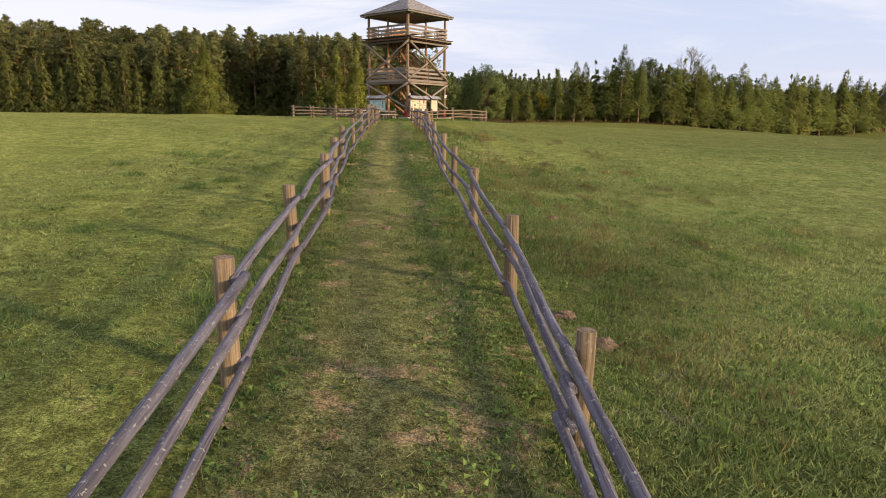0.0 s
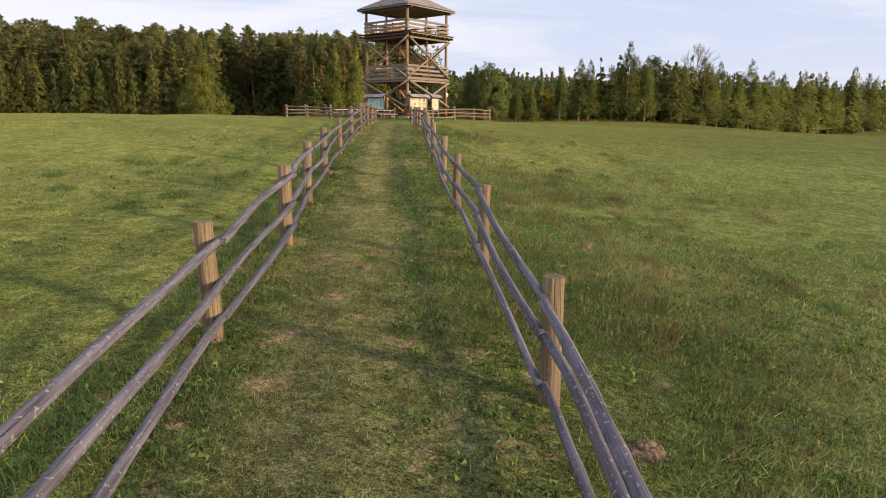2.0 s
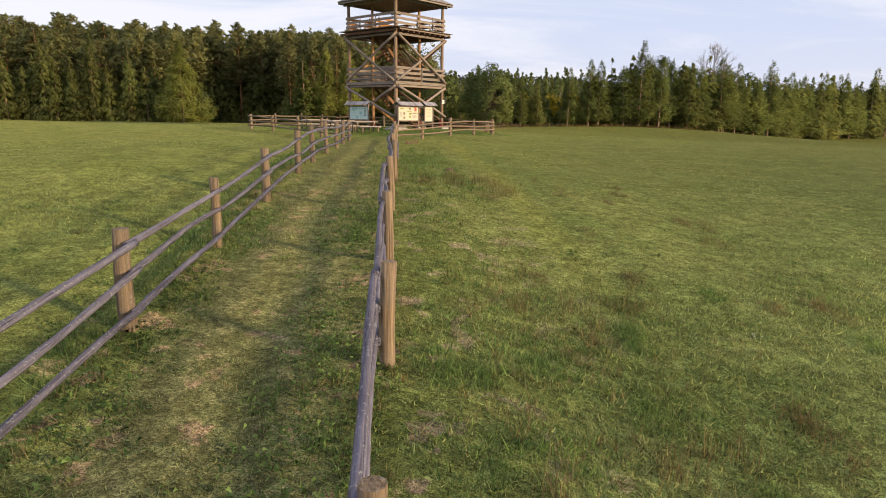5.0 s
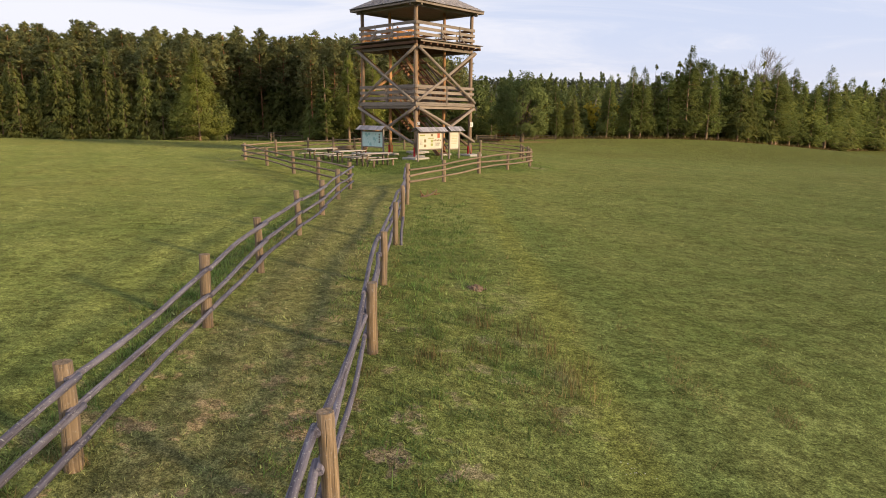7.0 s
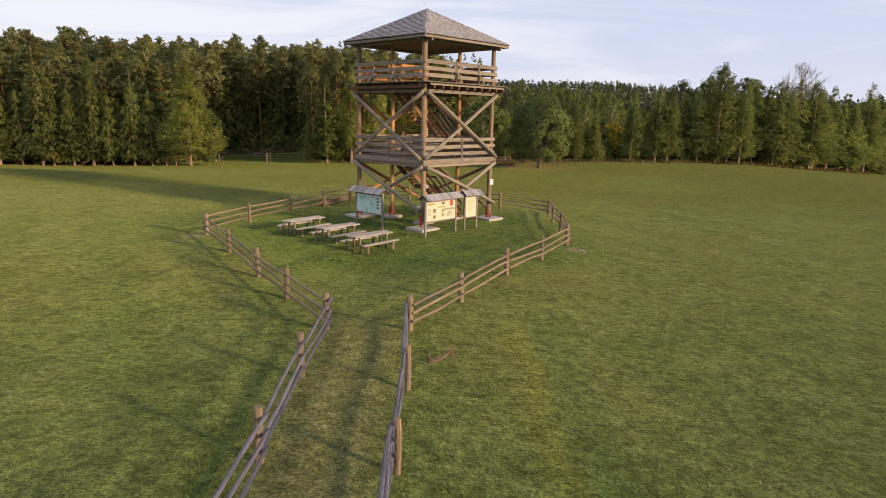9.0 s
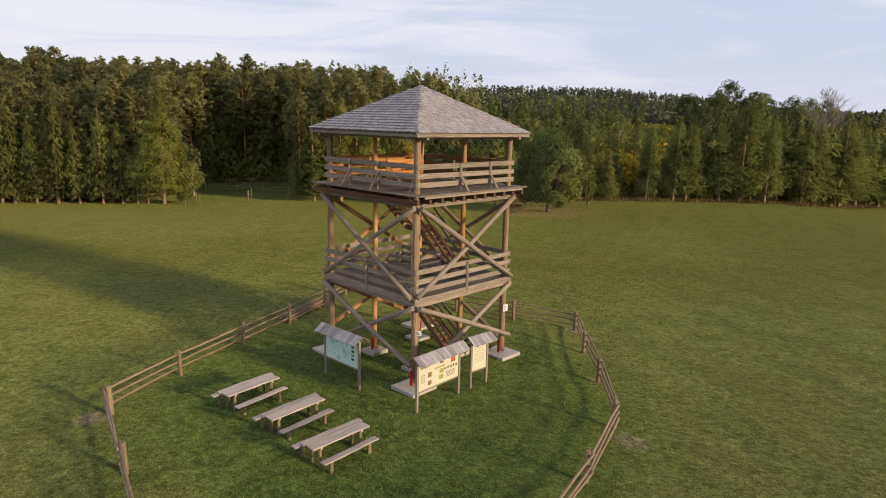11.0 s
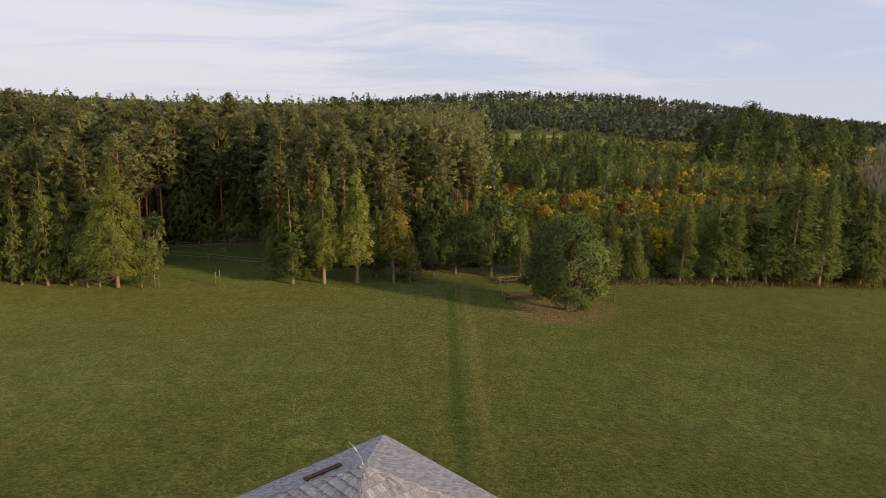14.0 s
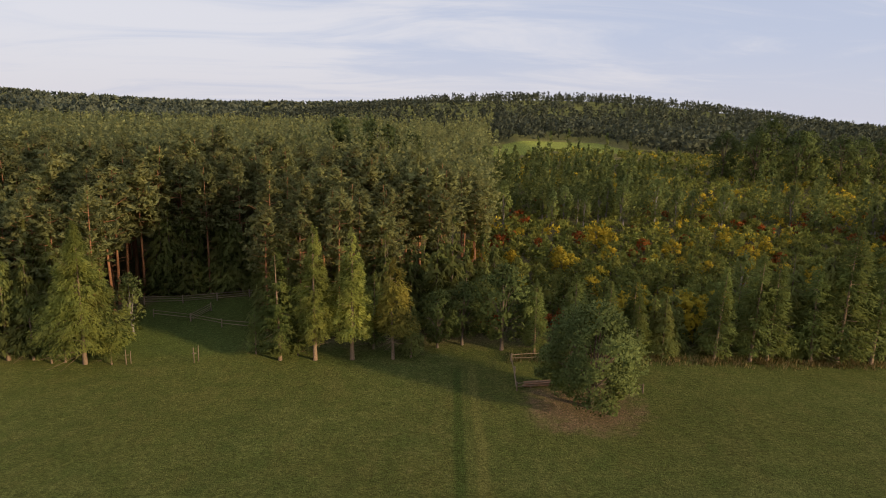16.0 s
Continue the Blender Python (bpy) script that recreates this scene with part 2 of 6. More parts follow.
def log_bm(L, r0, r1, segs=9, rings=7, bend=0.0, rough=0.05, seed=0, dome=0.25):
    rng = random.Random(seed)
    ph, ph2 = rng.uniform(0, 6.28), rng.uniform(0, 6.28)
    bm = bmesh.new()
    prev = None
    for i in range(rings + 1):
        f = i / rings
        r = r0 + (r1 - r0) * f
        oy = bend * math.sin(f * math.pi) * math.sin(ph) + bend * 0.4 * math.sin(f * 6.28 + ph2)
        oz = bend * math.sin(f * math.pi) * math.cos(ph)
        ring = []
        for k in range(segs):
            a = 2 * math.pi * k / segs
            rr = r * (1 + rough * rng.uniform(-1, 1))
            ring.append(bm.verts.new((f * L, oy + rr * math.cos(a), oz + rr * math.sin(a))))
        if prev:
            for k in range(segs):
                bm.faces.new((prev[k], prev[(k + 1) % segs], ring[(k + 1) % segs], ring[k]))
        else:
            bm.faces.new(ring[::-1])
        prev = ring
    bm.faces.new(prev)
    bmesh.ops.recalc_face_normals(bm, faces=bm.faces)
    for f in bm.faces:
        f.smooth = len(f.verts) == 4
    return bm


def log(name, p0, p1, r0, r1, mat, parent, bend=0.0, segs=9, rings=7, rough=0.05, label="", seed=None):
    L = (Vector(p1) - Vector(p0)).length
    bm = log_bm(L, r0, r1, segs, rings, bend, rough, random.random() if seed is None else seed)
    return part(name, bm, mat, parent, label, along(p0, p1))


def mesh_np(name, verts, faces_n, mat, normals=None):
    """Mesh from an (n*k, 3) array whose every k vertices form one face; normals: one a face, for soft shading of foliage."""
    k = faces_n
    n = len(verts) // k
    me = bpy.data.meshes.new(name)
    me.vertices.add(n * k)
    me.vertices.foreach_set("co", np.asarray(verts, dtype=np.float32).ravel())
    me.loops.add(n * k)
    me.loops.foreach_set("vertex_index", np.arange(n * k, dtype=np.int32))
    me.polygons.add(n)
    me.polygons.foreach_set("loop_start", np.arange(0, n * k, k, dtype=np.int32))
    me.polygons.foreach_set("loop_total", np.full(n, k, dtype=np.int32))
    me.update(calc_edges=True)
    me.materials.append(mat)
    if normals is not None:
        me.normals_split_custom_set_from_vertices(np.repeat(normals, k, axis=0).astype(np.float32))
    return me


# ---- ground ----
KY = [-4000, -400, -120, -80, -62, -53, -48, -44, -40, -38, -35, -30, -25, -20, -10, 0, 30, 60, 80, 120, 500, 4000]
KZ = [-30, -14, -5, -3.3, -2.28, -1.85, -1.60, -1.22, -0.86, -0.70, -0.62, -0.56, -0.50, -0.40, -0.16, 0, -0.3, -0.5, -0.9, -1.2, -1.0, 0]


# height of the meadow's far edge, from the low western wood to the eastern row
BX = [-130, -80, -54, -39, -27, 8, 30, 45, 55, 70, 90, 130]
BZ = [-3.4, -3.2, -3.0, -2.5, -2.0, -1.15, -0.6, -0.5, -0.8, -2.0, -3.4, -4.6]


def ground_z(x, y):
    x, y = np.asarray(x, float), np.asarray(y, float)
    b = np.interp(y, KY, KZ)
    k = np.interp(y, [-60, -48, -30, -20, -7, 2, 15, 45, 70, 200, 600], [-0.045, -0.05, -0.055, -0.03, -0.03, -0.055, -0.04, -0.025, -0.03, -0.02, 0])
    k2 = np.interp(y, [-60, 15, 45, 70, 200, 600], [-0.025, -0.03, -0.025, -0.03, -0.02, 0])
    k_west = np.interp(y, [-60, -48, -30, -20, -6, 10, 25, 45, 70, 200, 600], [-0.045, -0.05, -0.055, -0.012, -0.004, -0.004, -0.02, -0.025, -0.03, -0.02, 0])
    k = np.where(x < 0, k_west, k)
    c = k * np.clip(x, -8, 8) + k2 * np.clip(x - 8, 0, 122) + 0.002 * np.clip(-x - 8, 0, 90)
    c = np.where((np.abs(x) < 9) & (y > -16) & (y < 6), c * np.clip((np.abs(x) - 3) / 6, 0, 1), c)
    far = np.interp(y, [78, 170, 300, 640], [0, 3.8, 1.6, 1.0]) * np.clip((40 - x) / 60, 0, 1)
    far = far + 0.052 * np.clip(y - 100, 0, 215) * np.clip((x - 5) / 50, 0, 1) * np.clip((900 - y) / 300, 0, 1)
    w = np.clip((y - 22) / 40, 0, 1)
    w = w * w * (3 - 2 * w) * np.clip((165 - y) / 65, 0, 1)
    edge = w * (np.interp(x, BX, BZ) - b - c)
    hill = 55 * np.exp(-(np.abs((x - 190) / 400) ** 2.5) - ((y - 1000) / 270) ** 2)
    rng2 = 72 * np.exp(-((y - 2400 - 0.15 * x) / 420) ** 2) * (0.8 + 0.2 * np.sin(x / 330 + 1.0)) * np.clip((1300 - x) / 900, 0.45, 1)
    rngl = 34 * np.exp(-((y - 1500) / 260) ** 2) * np.exp(-((x + 1300) / 520) ** 2)
    bank = 0.15 * np.exp(-((x - 0.35) / 1.15) ** 2) * np.interp(y, [-57, -51, -40, -31], [0, 1, 1, 0])
    return b + c + edge + far + hill + rng2 + rngl + bank


def gz(x, y):
    return float(ground_z(x, y))


def axis(near0, near1, step, far0, far1, grow):
    a = list(np.arange(near0, near1 + 1e-6, step))
    d, v = step, near1
    while v < far1:
        d *= grow
        v += d
        a.append(min(v, far1))
    d, v = step, near0
    while v > far0:
        d *= grow
        v -= d
        a.insert(0, max(v, far0))
    return np.array(a)


def build_ground():
    xs = axis(-16, 16, 0.5, -4200, 4200, 1.09)
    ys = axis(-68, 14, 0.5, -1500, 4500, 1.075)
    X, Y = np.meshgrid(xs, ys)
    Z = ground_z(X, Y)
    rng = np.random.default_rng(5)
    bump = np.zeros_like(Z)
    for i in range(26):
        a, w = rng.uniform(0, 6.28), 10 ** rng.uniform(-0.3, 0.9)
        bump += 0.0028 * w ** 0.8 * np.sin((X * np.cos(a) + Y * np.sin(a)) * 6.28 / w / 1.6 + rng.uniform(0, 6.28))
    Z += bump * np.clip(60 / (np.abs(Y) + 30), 0, 1)
    ny, nx = X.shape
    verts = np.stack([X, Y, Z], -1).reshape(-1, 3)
    idx = np.arange(ny * nx).reshape(ny, nx)
    quads = np.stack([idx[:-1, :-1], idx[:-1, 1:], idx[1:, 1:], idx[1:, :-1]], -1).reshape(-1, 4)
    me = bpy.data.meshes.new("ground")
    me.vertices.add(len(verts))
    me.vertices.foreach_set("co", verts.astype(np.float32).ravel())
    me.loops.add(quads.size)
    me.loops.foreach_set("vertex_index", quads.astype(np.int32).ravel())
    me.polygons.add(len(quads))
    me.polygons.foreach_set("loop_start", np.arange(0, quads.size, 4, dtype=np.int32))
    me.polygons.foreach_set("loop_total", np.full(len(quads), 4, dtype=np.int32))
    me.update(calc_edges=True)
    me.polygons.foreach_set("use_smooth", np.ones(len(quads), dtype=bool))
    me.materials.append(M_GROUND)
    ob = new("ground", me)
    return tagged(ob, "mown green meadow with dry patches, rising to the tower", "meadow", kind="structure")


def ground_material():
    m, nt, b = material("meadow")
    pos = nt.nodes.new("ShaderNodeNewGeometry").outputs["Position"]
    s = nd(nt, "ShaderNodeSeparateXYZ", {0: pos})
    x, y = s.outputs[0], s.outputs[1]
    big = noise_n(nt, pos, 0.045, 4.0, 0.6)
    mid = noise_n(nt, pos, 0.5, 5.0, 0.65)
    fine = noise_n(nt, pos, 5.0, 5.0, 0.7)
    blade = noise_n(nt, pos, 48.0, 4.0, 0.75)
    col = mix(nt, ramp(nt, mid, 0.3, 0.7), (0.072, 0.099, 0.028), (0.128, 0.147, 0.047))
    col = mix(nt, ma(nt, "MULTIPLY", ramp(nt, big, 0.4, 0.7), 0.5), col, (0.130, 0.123, 0.042))
    col = mix(nt, ma(nt, "MULTIPLY", ramp(nt, fine, 0.5, 0.75), 0.55), col, (0.126, 0.142, 0.046))
    col = mix(nt, ma(nt, "MULTIPLY", ramp(nt, fine, 0.48, 0.25), 0.6), col, (0.040, 0.058, 0.013))
    # mowing strips that run along the slope
    strip = ma(nt, "SINE", ma(nt, "ADD", ma(nt, "MULTIPLY", ma(nt, "ADD", x, ma(nt, "MULTIPLY", y, 0.55)), 1.35), ma(nt, "MULTIPLY", mid, 5.0)))
    col = mix(nt, ma(nt, "MULTIPLY", ramp(nt, strip, 0.2, 1.0), 0.22), col, (0.055, 0.085, 0.018))
    # drier turf behind the tower
    dry = ma(nt, "MULTIPLY", ramp(nt, y, 4.0, 22.0), ramp(nt, big, 0.25, 0.6, 0.45, 0.85))
    col = mix(nt, dry, col, mix(nt, ramp(nt, mid, 0.3, 0.7), (0.043, 0.055, 0.012), (0.069, 0.071, 0.018)))
    back_dry = ramp(nt, ma(nt, "ADD", y, ma(nt, "MULTIPLY", mid, 12.0)), 34.0, 58.0, 0.0, 0.3)
    col = mix(nt, back_dry, col, mix(nt, ramp(nt, mid, 0.3, 0.7), (0.040, 0.048, 0.012), (0.060, 0.060, 0.017)))
    # trodden path between the fences
    wob = ma(nt, "MULTIPLY", ma(nt, "SUBTRACT", noise_n(nt, pos, 0.35, 3.0), 0.5), 0.9)
    px = ma(nt, "ADD", ma(nt, "ADD", x, 1.55), wob)
    inp = ma(nt, "MULTIPLY", ramp(nt, y, -17.0, -21.0), ramp(nt, ma(nt, "ABSOLUTE", px), 1.5, 0.7))
    track = ramp(nt, ma(nt, "ABSOLUTE", ma(nt, "SUBTRACT", ma(nt, "ABSOLUTE", px), 0.48)), 0.34, 0.08)
    worn = ma(nt, "MULTIPLY", inp, ma(nt, "ADD", ma(nt, "MULTIPLY", track, 0.55), 0.16))
    col = mix(nt, ma(nt, "MULTIPLY", worn, ramp(nt, fine, 0.32, 0.62, 0.35, 1.0)), col, (0.125, 0.105, 0.055))
    col = mix(nt, ma(nt, "MULTIPLY", inp, 0.8), col, mix(nt, fine, (0.066, 0.080, 0.030), (0.180, 0.162, 0.080)))
    # bare earth spots in the path and along the fences
    strip2 = ramp(nt, ma(nt, "ABSOLUTE", ma(nt, "ADD", x, 0.3)), 4.2, 2.4)
    spot = ma(nt, "MULTIPLY", ma(nt, "MULTIPLY", ramp(nt, noise_n(nt, pos, 1.9, 4.0, 0.6), 0.57, 0.63), strip2), ramp(nt, y, -32.0, -44.0, 0.1, 0.95))
    col = mix(nt, spot, col, mix(nt, ramp(nt, x, -0.5, 0.5), (0.205, 0.145, 0.090), (0.165, 0.128, 0.092)))
    # lush grass in the enclosure
    ex = nd(nt, "ShaderNodeVectorMath", {0: pos, 1: (-0.6, -4.0, 0)}, operation="DISTANCE").outputs[1]
    lush = ramp(nt, ma(nt, "ADD", ex, ma(nt, "MULTIPLY", mid, 3.0)), 13.0, 9.0, 0.0, 0.82)
    col = mix(nt, lush, col, mix(nt, ramp(nt, fine, 0.3, 0.7), (0.034, 0.066, 0.014), (0.082, 0.120, 0.029)))
    # brownish and mossy patches of the open meadow
    tilt = nd(nt, "ShaderNodeVectorMath", {0: pos, 1: (0.9, 0.45, 1.0)}, operation="MULTIPLY").outputs[0]
    open_y = ma(nt, "MULTIPLY", ramp(nt, y, -30.0, -14.0, 0.25, 1.0), ramp(nt, ex, 9.0, 12.0))
    col = mix(nt, ma(nt, "MULTIPLY", open_y, ramp(nt, noise_n(nt, tilt, 0.42, 6.0, 0.68), 0.50, 0.68, 0.0, 0.38)), col, (0.092, 0.078, 0.025))
    col = mix(nt, ma(nt, "MULTIPLY", open_y, ramp(nt, noise_n(nt, tilt, 1.5, 5.0, 0.7), 0.56, 0.72, 0.0, 0.55)), col, (0.026, 0.042, 0.009))
    # dusty bare spots where the enclosure's fence turns
    for sx, sy, sr in ((7.75, -7.5, 0.75), (8.4, 4.6, 0.7), (8.9, 3.5, 0.55), (-11.35, -6.9, 0.7), (7.9, -2.2, 0.45)):
        sd = nd(nt, "ShaderNodeVectorMath", {0: nd(nt, "ShaderNodeCombineXYZ", {0: x, 1: y}).outputs[0], 1: (sx, sy, 0)}, operation="DISTANCE").outputs[1]
        col = mix(nt, ramp(nt, ma(nt, "ADD", sd, ma(nt, "MULTIPLY", ma(nt, "SUBTRACT", fine, 0.5), 1.2)), sr, sr * 0.4, 0.0, 0.75), col, (0.20, 0.165, 0.12))
    # wheel tracks towards the wood
    wx = ma(nt, "SUBTRACT", x, ma(nt, "ADD", 3.2, ma(nt, "MULTIPLY", ma(nt, "SUBTRACT", noise_n(nt, pos, 0.12, 2.0), 0.5), 0.8)))
    back = ma(nt, "MULTIPLY", ramp(nt, y, 12.0, 30.0), ramp(nt, y, 66.0, 61.0))
    col = mix(nt, ma(nt, "MULTIPLY", ma(nt, "MULTIPLY", back, ramp(nt, ma(nt, "ABSOLUTE", wx), 0.7, 0.2)), 0.85), col, (0.026, 0.044, 0.010))
    col = mix(nt, ma(nt, "MULTIPLY", ma(nt, "MULTIPLY", back, ramp(nt, ma(nt, "ABSOLUTE", ma(nt, "SUBTRACT", wx, 1.75)), 0.75, 0.2)), 0.65), col, (0.110, 0.102, 0.030))
    # bare brown soil under the lone pear tree
    bx = nd(nt, "ShaderNodeVectorMath", {0: pos, 1: (15.4, 54.2, -0.9)}, operation="DISTANCE").outputs[1]
    bare = ramp(nt, ma(nt, "ADD", bx, ma(nt, "MULTIPLY", mid, 9.0)), 11.5, 7.6)
    col = mix(nt, ma(nt, "MULTIPLY", bare, ramp(nt, fine, 0.3, 0.6, 0.45, 0.95)), col, mix(nt, fine, (0.11, 0.060, 0.040), (0.21, 0.125, 0.085)))
    # litter of needles on the forest floor
    wood_y = ma(nt, "ADD", y, ma(nt, "MULTIPLY", mid, 4.0))
    edge = ma(nt, "MAXIMUM", ramp(nt, ma(nt, "SUBTRACT", wood_y, ma(nt, "MULTIPLY", ma(nt, "MAXIMUM", ma(nt, "SUBTRACT", x, 50.0), 0.0), 0.55)), 70.0, 76.0), ma(nt, "MULTIPLY", ramp(nt, x, -42.0, -48.0), ramp(nt, wood_y, 66.5, 70.0)))
    green_field = ma(nt, "MULTIPLY", ma(nt, "MULTIPLY", ramp(nt, x, 20.0, 25.0), ramp(nt, x, 112.0, 106.0)), ma(nt, "MULTIPLY", ramp(nt, y, 335.0, 340.0), ramp(nt, y, 455.0, 445.0)))
    edge = ma(nt, "MULTIPLY", edge, ma(nt, "SUBTRACT", 1.0, green_field))
    glade = ma(nt, "MULTIPLY", ramp(nt, ma(nt, "ABSOLUTE", ma(nt, "ADD", x, 32.0)), 11.0, 8.5), ramp(nt, wood_y, 95.0, 90.0))
    edge = ma(nt, "MULTIPLY", edge, ma(nt, "SUBTRACT", 1.0, glade))
    col = mix(nt, ma(nt, "MULTIPLY", ma(nt, "MULTIPLY", glade, ramp(nt, y, 65.0, 69.0)), 0.8), col, mix(nt, ramp(nt, fine, 0.3, 0.7), (0.030, 0.052, 0.012), (0.066, 0.088, 0.024)))
    col = mix(nt, edge, col, mix(nt, fine, (0.055, 0.046, 0.026), (0.120, 0.092, 0.050)))
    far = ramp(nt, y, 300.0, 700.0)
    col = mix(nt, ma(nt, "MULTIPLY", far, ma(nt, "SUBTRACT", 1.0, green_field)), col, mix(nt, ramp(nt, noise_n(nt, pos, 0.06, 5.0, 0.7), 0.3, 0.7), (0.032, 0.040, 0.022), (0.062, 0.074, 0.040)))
    col = mix(nt, ma(nt, "MULTIPLY", green_field, 0.8), col, (0.14, 0.18, 0.035))
    # turf colour brightened east of the path to offset its dimmer lighting
    east_lift = ma(nt, "MULTIPLY", ramp(nt, ma(nt, "ADD", x, ma(nt, "MULTIPLY", mid, 1.5)), 0.8, 4.0), ramp(nt, y, -33.0, -47.0))
    col = mix(nt, ma(nt, "MULTIPLY", east_lift, 0.55), col, mix(nt, ramp(nt, mid, 0.3, 0.7), (0.138, 0.182, 0.050), (0.198, 0.222, 0.072)))
    # sun-bleached strip and a lush hollow along the bank east of the path
    along_bank = ma(nt, "MULTIPLY", ramp(nt, y, -17.0, -20.0), ramp(nt, y, -52.0, -38.0))
    bx3 = ma(nt, "ADD", x, ma(nt, "MULTIPLY", ma(nt, "SUBTRACT", noise_n(nt, pos, 0.3, 3.0), 0.5), 0.9))
    pale = ma(nt, "MULTIPLY", along_bank, ramp(nt, ma(nt, "ABSOLUTE", ma(nt, "SUBTRACT", bx3, 3.15)), 0.6, 0.1))
    col = mix(nt, ma(nt, "MULTIPLY", pale, 0.38), col, (0.165, 0.165, 0.032))
    hollow = ma(nt, "MULTIPLY", along_bank, ramp(nt, ma(nt, "ABSOLUTE", ma(nt, "SUBTRACT", bx3, 4.1)), 0.85, 0.2))
    col = mix(nt, ma(nt, "MULTIPLY", hollow, 0.4), col, (0.060, 0.098, 0.027))
    fleck = noise_n(nt, pos, 1.9, 4.0, 0.75)
    tuft = noise_n(nt, pos, 13.0, 3.0, 0.7)
    grit = noise_n(nt, pos, 150.0, 2.0, 0.7)
    v = ma(nt, "MULTIPLY", ramp(nt, blade, 0.33, 0.67, 0.30, 1.66), ma(nt, "MULTIPLY", ramp(nt, fleck, 0.32, 0.60, 0.78, 1.16), ramp(nt, tuft, 0.36, 0.62, 0.66, 1.30)))
    v = ma(nt, "MULTIPLY", v, ramp(nt, y, -59.0, -51.0, 0.86, 1.0))
    v = ma(nt, "MULTIPLY", v, ramp(nt, noise_n(nt, pos, 3.4, 4.0, 0.75), 0.36, 0.64, 0.68, 1.32))
    v = ma(nt, "MULTIPLY", v, ma(nt, "MULTIPLY", ramp(nt, y, -46.0, -33.0, 1.08, 0.90), ramp(nt, grit, 0.32, 0.68, 0.58, 1.42)))
    col = mix(nt, 1.0, col, nd(nt, "ShaderNodeCombineXYZ", {0: v, 1: v, 2: v}).outputs[0], "MULTIPLY")
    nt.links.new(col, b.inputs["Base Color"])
    b.inputs["Roughness"].default_value = 0.95
    b.inputs["Diffuse Roughness"].default_value = 1.0
    b.inputs["Specular IOR Level"].default_value = 0.04
    b.inputs["Sheen Weight"].default_value, b.inputs["Sheen Roughness"].default_value = 0.13, 0.45
    b.inputs["Sheen Tint"].default_value = (0.75, 0.8, 0.2, 1)
    h = ma(nt, "ADD", ma(nt, "MULTIPLY", fine, 0.6), ma(nt, "MULTIPLY", blade, 0.5))
    lump = ma(nt, "ADD", noise_n(nt, pos, 5.5, 3.0, 0.6, 0.3), ma(nt, "MULTIPLY", fleck, 0.6))
    rise = nd(nt, "ShaderNodeBump", {"Strength": 0.8, "Distance": 0.075, "Height": lump}).outputs[0]
    nt.links.new(nd(nt, "ShaderNodeBump", {"Strength": 0.5, "Distance": 0.07, "Height": ma(nt, "ADD", h, tuft), "Normal": rise}).outputs[0], b.inputs["Normal"])
    return m


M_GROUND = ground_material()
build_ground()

# ---- watchtower ----
D = 3.9
A = D / math.sqrt(2)
Z1, Z2, ZR = 3.72, 7.81, 10.02


def tw(u, v, z):
    """Tower axes to world: near corner at u = v = -A."""
    return Vector(((u - v) / math.sqrt(2), (u + v) / math.sqrt(2), z))


# unweathered inner timber, its orange raised in colour for the low sun
M_INPOST = wood("timber_sheltered_sunlit", (0.24, 0.12, 0.052), (0.50, 0.275, 0.125), (0.36, 0.20, 0.105), grain=(1.0, 22, 22))


